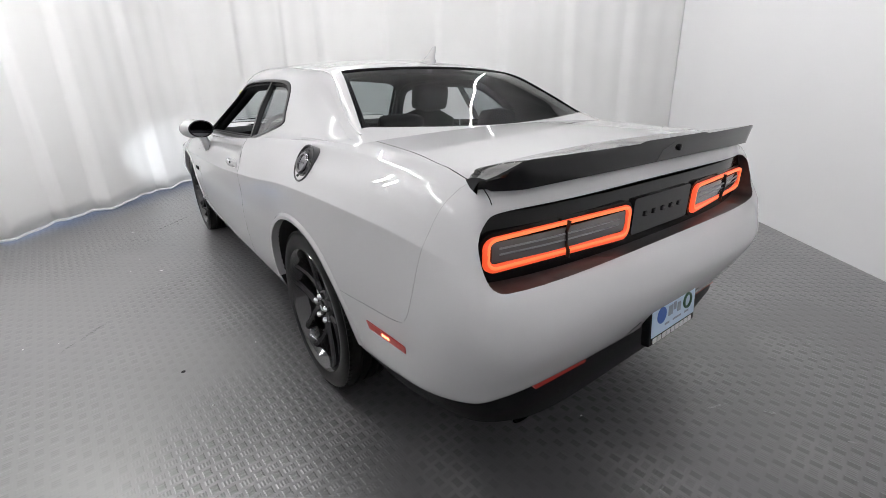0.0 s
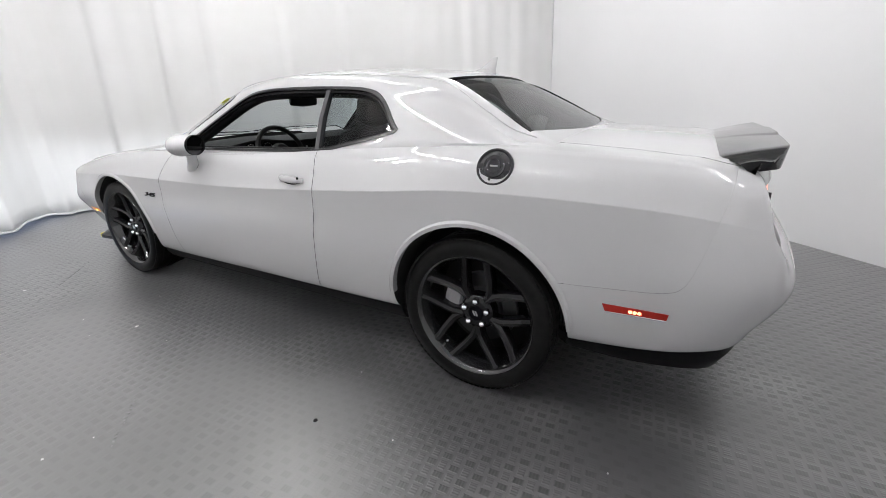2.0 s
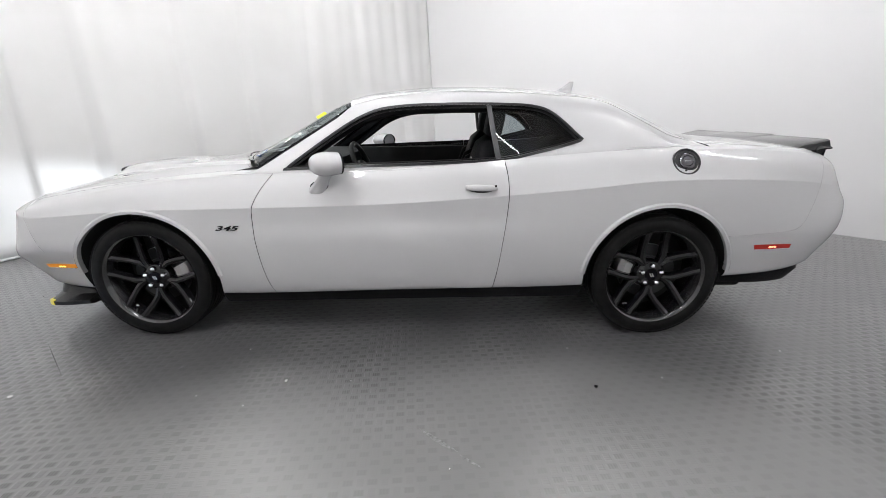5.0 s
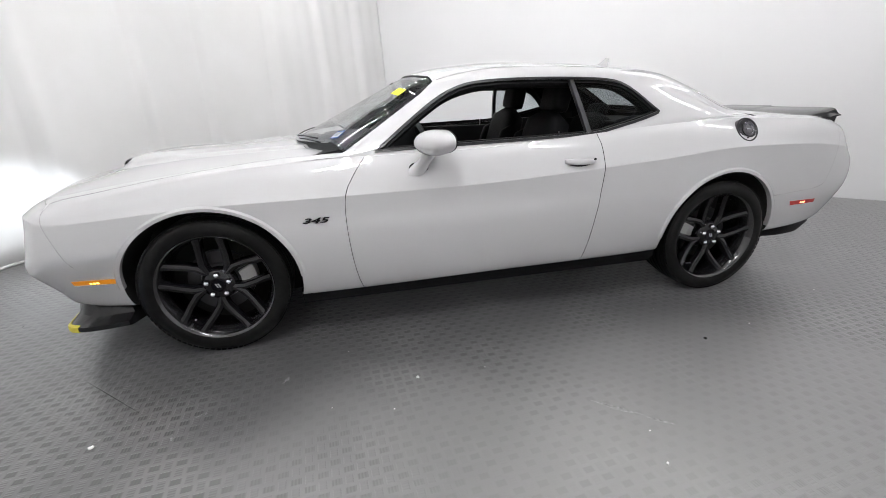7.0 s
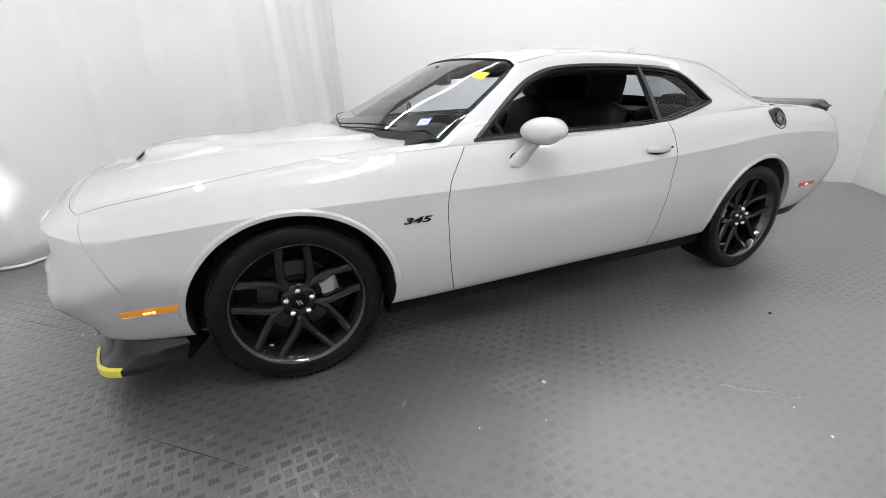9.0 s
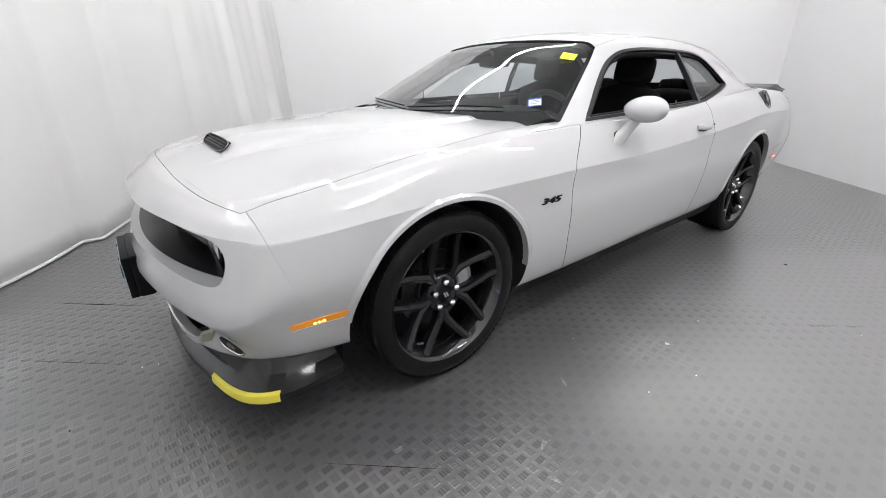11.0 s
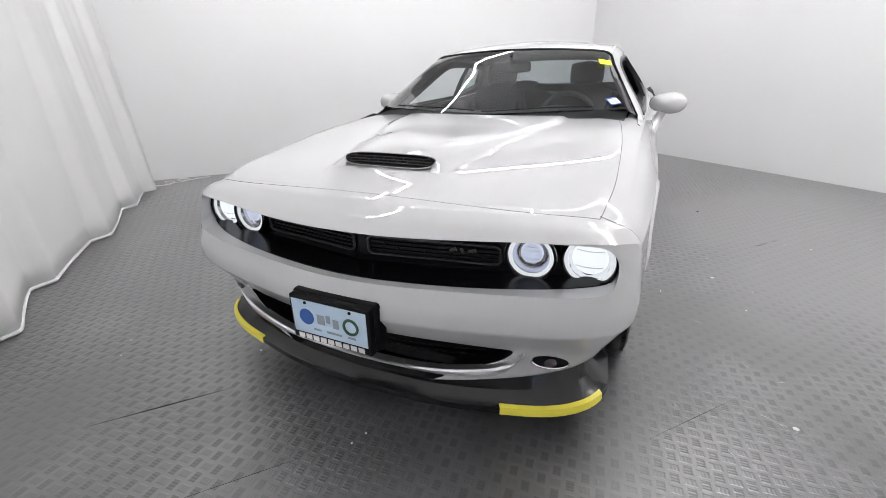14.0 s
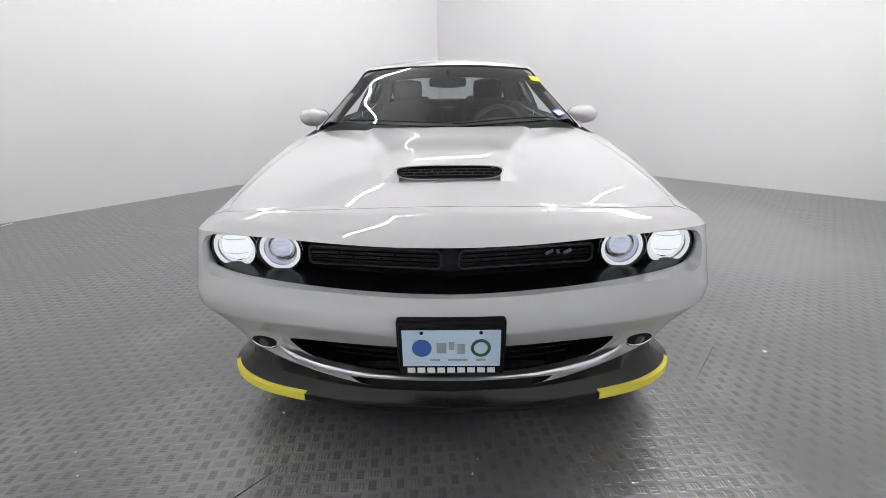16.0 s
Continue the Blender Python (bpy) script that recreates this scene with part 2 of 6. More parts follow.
def smooth(me, angle=35):
    me.shade_smooth()
    me.set_sharp_from_angle(angle=radians(angle))
    return me


def part(name, bm, material, parent=None, label="", angle=35):
    me = bpy.data.meshes.new(name)
    bmesh.ops.recalc_face_normals(bm, faces=bm.faces)
    bm.to_mesh(me)
    bm.free()
    return obj(name, smooth(me, angle), material, parent, label)


def from_data(name, verts, faces):
    me = bpy.data.meshes.new(name)
    me.from_pydata([tuple(v) for v in verts], [], [tuple(f) for f in faces])
    bm = bmesh.new()
    bm.from_mesh(me)
    bmesh.ops.remove_doubles(bm, verts=bm.verts, dist=2e-6)
    bmesh.ops.recalc_face_normals(bm, faces=bm.faces)
    bm.to_mesh(me)
    bm.free()
    return me


def boolean(me, cutter, op="DIFFERENCE"):
    """me with the cutter taken away (or kept), as a new mesh."""
    a, b = bpy.data.objects.new("a", me), bpy.data.objects.new("b", cutter)
    scene.collection.objects.link(a)
    scene.collection.objects.link(b)
    mod = a.modifiers.new("cut", "BOOLEAN")
    mod.operation, mod.object, mod.solver, mod.material_mode = op, b, "EXACT", "TRANSFER"
    bpy.context.view_layer.update()
    out = bpy.data.meshes.new_from_object(a.evaluated_get(bpy.context.evaluated_depsgraph_get()))
    bpy.data.objects.remove(a)
    bpy.data.objects.remove(b)
    return out


def catmull(points, n, closed=False, mirror=False):
    """A smooth curve through the points, n steps from each to the next."""
    p = np.array(points, float)
    if closed:
        q = np.vstack([p[-1], p, p[0], p[1]])
    elif mirror:
        flip = np.ones(p.shape[1])
        flip[1] = -1
        q = np.vstack([p[1] * flip, p, p[-2] * flip])
    else:
        q = np.vstack([2 * p[0] - p[1], p, 2 * p[-1] - p[-2]])
    out = []
    for k in range(len(q) - 3):
        a, b, c, d = q[k : k + 4]
        for t in np.arange(n) / n:
            out.append(0.5 * (2 * b + (c - a) * t + (2 * a - 5 * b + 4 * c - d) * t**2 + (3 * b - a - 3 * c + d) * t**3))
    if not closed:
        out.append(q[-2])
    return np.array(out)


def knots(table):
    """A smooth function through (x, value) pairs."""
    xs, ys = np.array(table, float).T
    d = np.gradient(ys, xs)

    def f(x):
        k = int(np.clip(np.searchsorted(xs, x) - 1, 0, len(xs) - 2))
        h = xs[k + 1] - xs[k]
        t = min(max((x - xs[k]) / h, 0), 1)
        return (2 * t**3 - 3 * t**2 + 1) * ys[k] + (t**3 - 2 * t**2 + t) * h * d[k] + (3 * t**2 - 2 * t**3) * ys[k + 1] + (t**3 - t**2) * h * d[k + 1]

    return f


def prism(outline, axis, lo, hi, material=None):
    """A closed outline pushed along an axis: y for (x, z) outlines, x for (y, z), z for (x, y)."""
    bm = bmesh.new()
    place = {"x": lambda a, b, c: (c, a, b), "y": lambda a, b, c: (a, c, b), "z": lambda a, b, c: (a, b, c)}[axis]
    r0 = [bm.verts.new(place(a, b, lo)) for a, b in outline]
    r1 = [bm.verts.new(place(a, b, hi)) for a, b in outline]
    n = len(r0)
    bm.faces.new(r0)
    bm.faces.new(r1[::-1])
    for k in range(n):
        bm.faces.new((r0[k], r1[k], r1[(k + 1) % n], r0[(k + 1) % n]))
    bmesh.ops.recalc_face_normals(bm, faces=bm.faces)
    me = bpy.data.meshes.new("prism")
    bm.to_mesh(me)
    bm.free()
    if material:
        me.materials.append(material)
    return me


def box(bm, x0, x1, y0, y1, z0, z1, bevel=0.0):
    made = bmesh.ops.create_cube(bm, size=1, matrix=Matrix.Translation(((x0 + x1) / 2, (y0 + y1) / 2, (z0 + z1) / 2)) @ Matrix.Diagonal((abs(x1 - x0), abs(y1 - y0), abs(z1 - z0), 1)))
    if bevel:
        edges = {e for v in made["verts"] for e in v.link_edges}
        bmesh.ops.bevel(bm, geom=list(edges), offset=bevel, segments=3, affect="EDGES", profile=0.5)
    return bm


def lathe(bm, profile, n, axis_at, flip=1):
    """Turns (radius, y) pairs about a line along y through axis_at."""
    rings = []
    for r, y in profile:
        rings.append([bm.verts.new((axis_at[0] + r * math.cos(2 * math.pi * k / n), axis_at[1] + flip * y, axis_at[2] + r * math.sin(2 * math.pi * k / n))) for k in range(n)])
    for a, b in zip(rings, rings[1:]):
        for k in range(n):
            bm.faces.new((a[k], a[(k + 1) % n], b[(k + 1) % n], b[k]))
    return bm


def loft(bm, loops, caps=True, closed=True):
    rings = [[bm.verts.new(p) for p in loop] for loop in loops]
    n = len(rings[0])
    for a, b in zip(rings, rings[1:]):
        for k in range(n if closed else n - 1):
            bm.faces.new((a[k], a[(k + 1) % n], b[(k + 1) % n], b[k]))
    if caps and closed:
        bm.faces.new(rings[0])
        bm.faces.new(rings[-1][::-1])
    return bm


def pipe(bm, points, r, n=10, closed=False):
    """A round bar along a line of points."""
    pts = [Vector(p) for p in points]
    loops = []
    for k, p in enumerate(pts):
        d = ((pts[(k + 1) % len(pts)] - pts[k - 1]) if closed else (pts[min(k + 1, len(pts) - 1)] - pts[max(k - 1, 0)])).normalized()
        u = d.orthogonal().normalized() if k == 0 else (u - d * u.dot(d)).normalized()
        v = d.cross(u)
        loops.append([p + (u * math.cos(6.2832 * j / n) + v * math.sin(6.2832 * j / n)) * r for j in range(n)])
    if closed:
        loops.append(loops[0])
    return loft(bm, loops, caps=not closed)


def disc(bm, profile, n, at, axis):
    """Turns (radius, height) pairs about an axis that leaves at."""
    axis = Vector(axis).normalized()
    u = axis.orthogonal().normalized()
    v = axis.cross(u)
    at = Vector(at)
    loops = [[at + axis * h + (u * math.cos(6.2832 * j / n) + v * math.sin(6.2832 * j / n)) * max(r, 1e-4) for j in range(n)] for r, h in profile]
    return loft(bm, loops, caps=True)


# ---------------------------------------------------------------- the room
# A photo booth whose walls stand askew to the car, which is parked on its diagonal.
BACK = Vector((-5.50, -0.19, 0))     # corner behind the tail
FAR = Vector((0.16, -5.11, 0))       # corner past the far side, where wall and curtain meet
FRONT = Vector((4.56, 0.36, 0))      # corner before the nose
NEAR = Vector((-0.78, 5.11, 0))      # corner on the driver's side
TALL = 3.70


def step(a, b, v):
    t = min(max((v - a) / (b - a), 0), 1)
    return t * t * (3 - 2 * t)


def wall(name, a, b, outwards, label, foot=0.0):
    d = (b - a).normalized()
    n = Vector((d.y, -d.x, 0)) * outwards
    bm = bmesh.new()
    ring = [a - d * 0.0, b + d * 0.0, b + n * 0.12, a + n * 0.12]
    lo = [bm.verts.new((p.x, p.y, foot)) for p in ring]
    hi = [bm.verts.new((p.x, p.y, TALL)) for p in ring]
    bm.faces.new(lo), bm.faces.new(hi)
    for k in range(4):
        bm.faces.new((lo[k], lo[(k + 1) % 4], hi[(k + 1) % 4], hi[k]))
    return tagged(part(name, bm, WALL), label, "wall", kind="structure")


wall("wall_south", BACK, FAR + (FAR - BACK).normalized() * 0.45, 1, "smooth white painted wall of a photo booth")
OUT_A, OUT_B = (FAR - BACK).normalized() * 0.45, (NEAR - BACK).normalized() * 0.45
wall("wall_east", FAR + OUT_A - OUT_B, FRONT + OUT_A + OUT_B, 1, "plain white wall behind the curtain")
wall("wall_north", NEAR + OUT_B - OUT_A, FRONT + OUT_A + OUT_B, -1, "white loading door behind the curtain, left slightly raised", 0.17)
# daylight that comes in under the raised door
DOOR_RUN = (NEAR - FRONT).normalized()
DOOR_OUT = Vector((-DOOR_RUN.y, DOOR_RUN.x, 0)) * (1 if Vector((-DOOR_RUN.y, DOOR_RUN.x, 0)).dot(FRONT) > 0 else -1)
day = new("daylight_under_door", bpy.data.lights.new("daylight_under_door", "AREA"))
day.data.shape, day.data.size, day.data.size_y = "RECTANGLE", 2.7, 0.15
day.data.energy, day.data.color, day.data.spread = 4, (0.50, 0.64, 1.0), radians(80)
day_at = FRONT + DOOR_RUN * 1.55 + DOOR_OUT * 0.44 + Vector((0, 0, 0.085))
day.matrix_world = look(day_at, day_at - DOOR_OUT - Vector((0, 0, 0.22)))
wall("wall_west", BACK, NEAR + OUT_B,-1, "smooth white painted wall of a photo booth")

bm = bmesh.new()
box(bm, -9, 9, -9, 9, -0.2, -0.006)
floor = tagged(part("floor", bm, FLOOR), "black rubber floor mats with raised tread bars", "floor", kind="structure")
# the mats lie in rolls along the wall, with fine seams between them
ROLL = (FAR - BACK).normalized()
SIDEWAYS = Vector((-ROLL.y, ROLL.x, 0))
for k in range(11):
    near = -5.69 + 0.98 * k
    bm = bmesh.new()
    ring = [ROLL * -9 + SIDEWAYS * (near), ROLL * 9 + SIDEWAYS * (near), ROLL * 9 + SIDEWAYS * (near + 0.98), ROLL * -9 + SIDEWAYS * (near + 0.98)]
    loft(bm, [[Vector((p.x, p.y, -0.005)) for p in ring], [Vector((p.x, p.y, 0.0)) for p in ring]])
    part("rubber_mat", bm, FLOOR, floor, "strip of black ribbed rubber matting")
# where two mats have parted a little
for x, y, half, w in ((2.67, -0.725, 0.25, 0.0040), (1.91, 1.20, 0.26, 0.0014), (2.77, -0.15, 0.25, 0.0011)):
    mid = Vector((x, y, 0.0008))
    ring = [mid - ROLL * half, mid + SIDEWAYS * w, mid + ROLL * half, mid - SIDEWAYS * w]
    bm = bmesh.new()
    loft(bm, [[p - Vector((0, 0, 0.004)) for p in ring], ring])
    part("mat_seam", bm, VOID, floor, "short open seam between two mats")


def scuff(x, y, long, wide, turn, seed):
    """A thin pale rubbed patch with a ragged edge."""
    r = random.Random(seed)
    run = Vector((math.cos(turn), math.sin(turn), 0))
    across = Vector((-run.y, run.x, 0))
    ring = []
    for k in range(18):
        a = 6.2832 * k / 18
        ring.append(Vector((x, y, 0.0006)) + run * (long * math.cos(a) * r.uniform(0.45, 1.15)) + across * (wide * math.sin(a) * r.uniform(0.3, 1.3)))
    bm = bmesh.new()
    loft(bm, [[p - Vector((0, 0, 0.003)) for p in ring], ring])
    part("scuff_mark", bm, SCUFF, floor, "pale rubbed scuff on the rubber")


for k, (x, y, long, wide, turn) in enumerate(((-2.39, -1.47, 0.05, 0.009, 0.64), (-2.75, -1.19, 0.03, 0.010, 0.3), (-2.83, -0.46, 0.026, 0.007, 0.6), (-3.08, -0.52, 0.022, 0.006, 0.6), (-2.68, -0.33, 0.06, 0.006, 1.2), (-0.25, 1.80, 0.10, 0.010, 2.45), (-0.38, 1.91, 0.05, 0.008, 2.5), (1.46, 1.43, 0.03, 0.008, 0.4), (1.54, 1.54, 0.022, 0.010, 2.0), (1.14, 1.27, 0.03, 0.007, 1.0), (1.87, 1.14, 0.028, 0.012, 0.2), (1.81, 1.47, 0.045, 0.007, 1.1), (2.05, 1.31, 0.03, 0.006, 0.7), (1.84, 1.53, 0.02, 0.006, 2.3))):
    scuff(x, y, long, wide, turn, 31 + k)
bm = bmesh.new()
box(bm, -7.5, 7.5, -7.5, 7.5, TALL, TALL + 0.1)
tagged(part("ceiling", bm, CEILING), "grey painted open ceiling", "ceiling", kind="structure")


def curtain(name, line, seed, label):
    """Hanging cloth along a line: fine gathers at the rail that open into broad flat pleats at the hem."""
    rnd = random.Random(seed)
    pts = [Vector((x, y, 0)) for x, y in line]
    far = [0.0]
    for a, b in zip(pts, pts[1:]):
        far.append(far[-1] + (b - a).length)
    lift = (FAR - FRONT).length - 0.2  # from here on the hem hangs clear of the floor
    cols, rows = int(far[-1] * 40), 22
    edges, s = [0.0], 0.0
    while s < far[-1]:
        s += rnd.uniform(0.45, 0.95)
        edges.append(s)
    phases = [(rnd.uniform(1.2, 1.7), rnd.uniform(0, 6.28)), (rnd.uniform(2.9, 3.8), rnd.uniform(0, 6.28)), (rnd.uniform(0.7, 1.1), rnd.uniform(0, 6.28))]
    bm = bmesh.new()
    grid = []
    for r in range(rows + 1):
        v = r / rows
        row = []
        for c in range(cols + 1):
            s = far[-1] * c / cols
            k = max(i for i in range(len(far)) if far[i] <= s + 1e-9)
            k = min(k, len(pts) - 2)
            d = (pts[k + 1] - pts[k]).normalized()
            p = pts[k] + d * (s - far[k])
            n = Vector((-d.y, d.x, 0))
            # pleats: a slow drift out and a quick fold back, leaning a little with height
            q = s + 0.10 * (1 - v) * math.sin(2.1 * s + seed)
            e = max(i for i in range(len(edges)) if edges[i] <= max(q, 0))
            e = min(e, len(edges) - 2)
            f = min(max((q - edges[e]) / (edges[e + 1] - edges[e]), 0), 1)
            saw = f / 0.88 if f < 0.88 else (1 - f) / 0.12
            gather = sum(math.sin(6.283 * w * s + ph + 0.6 * math.sin(2.5 * v + w)) for w, ph in phases[:2]) / 2
            low = (1 - v) ** 1.3
            off = 0.105 * (saw - 0.5) * (0.15 + 0.85 * low) + 0.020 * gather * (0.2 + 0.8 * v) * (0.6 + 0.4 * math.sin(0.9 * s + 1.7)) + 0.03 * math.sin(6.283 * phases[2][0] * s / 2 + phases[2][1])
            # towards the booth wall the cloth has been drawn inwards at the foot
            p = p + n * (off + 0.27 * (1 - v) * step(3.7, 0.4, s))
            foot = 0.012 + 0.030 * step(lift - 0.3, lift + 0.3, s) * step(lift + 3.6, lift + 2.4, s) * (1 + 0.35 * math.sin(7 * s) + 0.2 * math.sin(17 * s))
            row.append(bm.verts.new((p.x, p.y, foot + v * (TALL - 0.178 - foot))))
        grid.append(row)
    for r in range(rows):
        for c in range(cols):
            bm.faces.new((grid[r][c], grid[r][c + 1], grid[r + 1][c + 1], grid[r + 1][c]))
    hem = [Vector(v.co) for v in grid[0]]
    root = tagged(part(name, bm, CURTAIN, angle=70), label, "curtain")
    root.modifiers.new("cloth", "SOLIDIFY").thickness = 0.004
    bm = bmesh.new()
    pipe(bm, [(p.x, p.y, p.z + 0.004) for p in hem], 0.013, 6)
    part("hem", bm, CURTAIN, root, "thick sewn hem")
    return root


# round the booth's front corner the cloth hangs in one sweep
turn_a, turn_b = FRONT + (FAR - FRONT).normalized() * 0.75, FRONT + (NEAR - FRONT).normalized() * 0.75
sweep = [FAR + (FRONT - FAR).normalized() * 0.004]
for t in np.linspace(0, 1, 9):
    sweep.append(turn_a * (1 - t) ** 2 + FRONT * 2 * t * (1 - t) + turn_b * t * t)
sweep.append(NEAR)
curtain("curtain", [(p.x, p.y) for p in sweep], 5, "long white cloth curtain hanging in soft uneven folds to the floor")
bm = bmesh.new()
pipe(bm, [Vector((p.x, p.y, TALL - 0.15)) for p in sweep], 0.014, 10)
rail = tagged(part("curtain_rail", bm, CEIL, None), "slim white curtain rail below the ceiling", "curtain rail")
for p in (sweep[0], sweep[0].lerp(sweep[1], 0.33), sweep[0].lerp(sweep[1], 0.66), sweep[5], sweep[-2].lerp(sweep[-1], 0.5), sweep[-1]):
    bm = bmesh.new()
    box(bm, p.x - 0.012, p.x + 0.012, p.y - 0.012, p.y + 0.012, TALL - 0.15, TALL, 0.003)
    part("rail_bracket", bm, STEEL_DULL, rail)


def tube_light(a, b, r=0.0125):
    root = tagged(new("tube_light"), "long white LED tube light under the ceiling", "ceiling light", "ceiling lights")
    mid = (a + b) / 2
    root.location = mid
    d = (b - a).normalized()
    far = (b - a).length
    root.rotation_euler = (0, 0, math.atan2(d.y, d.x))
    bm = bmesh.new()
    pipe(bm, [(-far / 2 + 0.03, 0, 0), (far / 2 - 0.03, 0, 0)], r, 14)
    part("diffuser", bm, TUBE, root, "glowing white diffuser tube")
    for s in (-1, 1):
        bm = bmesh.new()
        pipe(bm, [(s * far / 2, 0, 0), (s * (far / 2 - 0.035), 0, 0)], r + 0.0035, 14)
        part("end_cap", bm, CEIL, root, "white end cap")
        bm = bmesh.new()
        pipe(bm, [(s * far * 0.35, 0, 0.011), (s * far * 0.35, 0, TALL - 3.2)], 0.002, 6)
        part("hanger", bm, STEEL_DULL, root, "thin steel hanger wire")


ACROSS = (FAR - BACK).normalized()
ALONG = (NEAR - BACK).normalized()
UP = Vector((0, 0, 3.2))
for far, begin in ((2.1, 0.35), (4.6, 0.6)):
    base = BACK + ALONG * far + UP
    tube_light(base + ACROSS * begin, base + ACROSS * 7.1)
# a pair of short tubes over the driver's side
for far in (3.12, 3.36):
    base = BACK + ACROSS * far + UP
    tube_light(base + ALONG * 5.4, base + ALONG * 6.5, 0.027)

# ---------------------------------------------------------------- the car
car = tagged(new("car"), "silver grey two-door muscle coupe with black wheels and spoiler", "car")

hood_mid = knots([(-2.45, 1.075), (-2.0, 1.105), (-1.5, 1.115), (-0.9, 1.05), (0, 1.0), (0.9, 1.0), (1.2, 0.99), (1.6, 0.957), (2.0, 0.905), (2.28, 0.848)])
hood_fall = knots([(-2.45, 0.03), (-1.5, 0.025), (-0.5, 0.005), (0.5, 0.01), (1.2, 0.03), (2.0, 0.045), (2.3, 0.042)])


def top_z(x, y):
    z = hood_mid(x) - hood_fall(x) * (y / 0.8) ** 2
    if x > 0.8:  # the raised middle of the bonnet, wider towards the screen
        edge = 0.25 + 0.22 * step(2.0, 1.0, x)
        z += 0.015 * step(edge + 0.022, edge - 0.022, abs(y)) * step(2.16, 1.95, x)
    return z


# Feature lines of the body's left half, from the middle of the tail round to the middle of the nose.
LOW = [(-2.50, 0, 0.442), (-2.49, 0.45, 0.446), (-2.45, 0.70, 0.428), (-2.36, 0.80, 0.40), (-2.1, 0.855, 0.365), (-1.47, 0.88, 0.33), (-0.9, 0.885, 0.30), (0, 0.89, 0.285), (0.9, 0.885, 0.265), (1.47, 0.87, 0.27), (1.95, 0.825, 0.285), (2.15, 0.780, 0.298), (2.255, 0.62, 0.268), (2.36, 0.3, 0.235), (2.375, 0, 0.23)]
SIDE_LOW = [(-2.555, 0, 0.53), (-2.545, 0.45, 0.525), (-2.49, 0.72, 0.5), (-2.375, 0.845, 0.47), (-2.1, 0.8874, 0.45), (-1.47, 0.924, 0.42), (-0.9, 0.929, 0.4), (0, 0.932, 0.38), (0.9, 0.929, 0.37), (1.47, 0.914, 0.38), (2.0, 0.8744, 0.42), (2.186, 0.835, 0.392), (2.268, 0.672, 0.385), (2.350, 0.3, 0.385), (2.378, 0, 0.388)]
WIDEST = [(-2.6, 0, 0.645), (-2.585, 0.45, 0.645), (-2.55, 0.748, 0.64), (-2.425, 0.884, 0.63), (-2.1, 0.9086, 0.62), (-1.47, 0.956, 0.62), (-0.9, 0.956, 0.62), (0, 0.958, 0.6), (0.9, 0.954, 0.58), (1.47, 0.946, 0.57), (2.05, 0.9236, 0.56), (2.245, 0.893, 0.515), (2.341, 0.702, 0.492), (2.425, 0.3, 0.486), (2.448, 0, 0.482)]
SHELF = [(-2.575, 0, 0.735), (-2.56, 0.45, 0.745), (-2.52, 0.742, 0.76), (-2.447, 0.877, 0.770), (-2.1, 0.9104, 0.74), (-1.47, 0.958, 0.76), (-0.9, 0.955, 0.74), (0, 0.952, 0.72), (0.9, 0.95, 0.7), (1.47, 0.945, 0.69), (2.05, 0.9224, 0.655), (2.232, 0.887, 0.616), (2.328, 0.695, 0.612), (2.405, 0.3, 0.600), (2.425, 0, 0.592)]
CREASE = [(-2.505, 0, 0.79), (-2.495, 0.45, 0.80), (-2.455, 0.72, 0.825), (-2.43, 0.852, 0.868), (-2.1, 0.908, 0.912), (-1.47, 0.957, 0.925), (-0.9, 0.958, 0.875), (0, 0.955, 0.815), (0.9, 0.953, 0.795), (1.47, 0.947, 0.785), (2.05, 0.912, 0.745), (2.198, 0.872, 0.765), (2.294, 0.705, 0.775), (2.382, 0.3, 0.765), (2.402, 0, 0.759)]
UPPER = [(-2.465, 0, 0.99), (-2.46, 0.45, 0.99), (-2.42, 0.71, 0.985), (-2.388, 0.822, 0.98), (-2.1, 0.87, 1.0), (-1.47, 0.9, 1.02), (-0.9, 0.905, 1.0), (0, 0.915, 0.93), (0.9, 0.91, 0.9), (1.47, 0.9, 0.87), (2.02, 0.882, 0.79), (2.170, 0.845, 0.792), (2.260, 0.685, 0.804), (2.340, 0.3, 0.803), (2.36, 0, 0.802)]
SHOULDER = [(-2.44, 0, 1.055), (-2.435, 0.45, 1.05), (-2.4, 0.69, 1.04), (-2.33, 0.78, 1.035), (-2.1, 0.81, 1.062), (-1.47, 0.83, 1.08), (-0.9, 0.86, 1.055), (0, 0.88, 0.99), (0.9, 0.865, 0.965), (1.47, 0.85, 0.92), (1.98, 0.84, 0.832), (2.160, 0.80, 0.808), (2.218, 0.66, 0.826), (2.288, 0.3, 0.838), (2.305, 0, 0.842)]
RIM_LINE = [(-2.38, 0), (-2.375, 0.43), (-2.35, 0.64), (-2.29, 0.72), (-2.1, 0.745), (-1.47, 0.76), (-0.9, 0.80), (0, 0.82), (0.9, 0.79), (1.47, 0.775), (1.93, 0.775), (2.12, 0.745), (2.2, 0.62), (2.235, 0.3), (2.24, 0)]


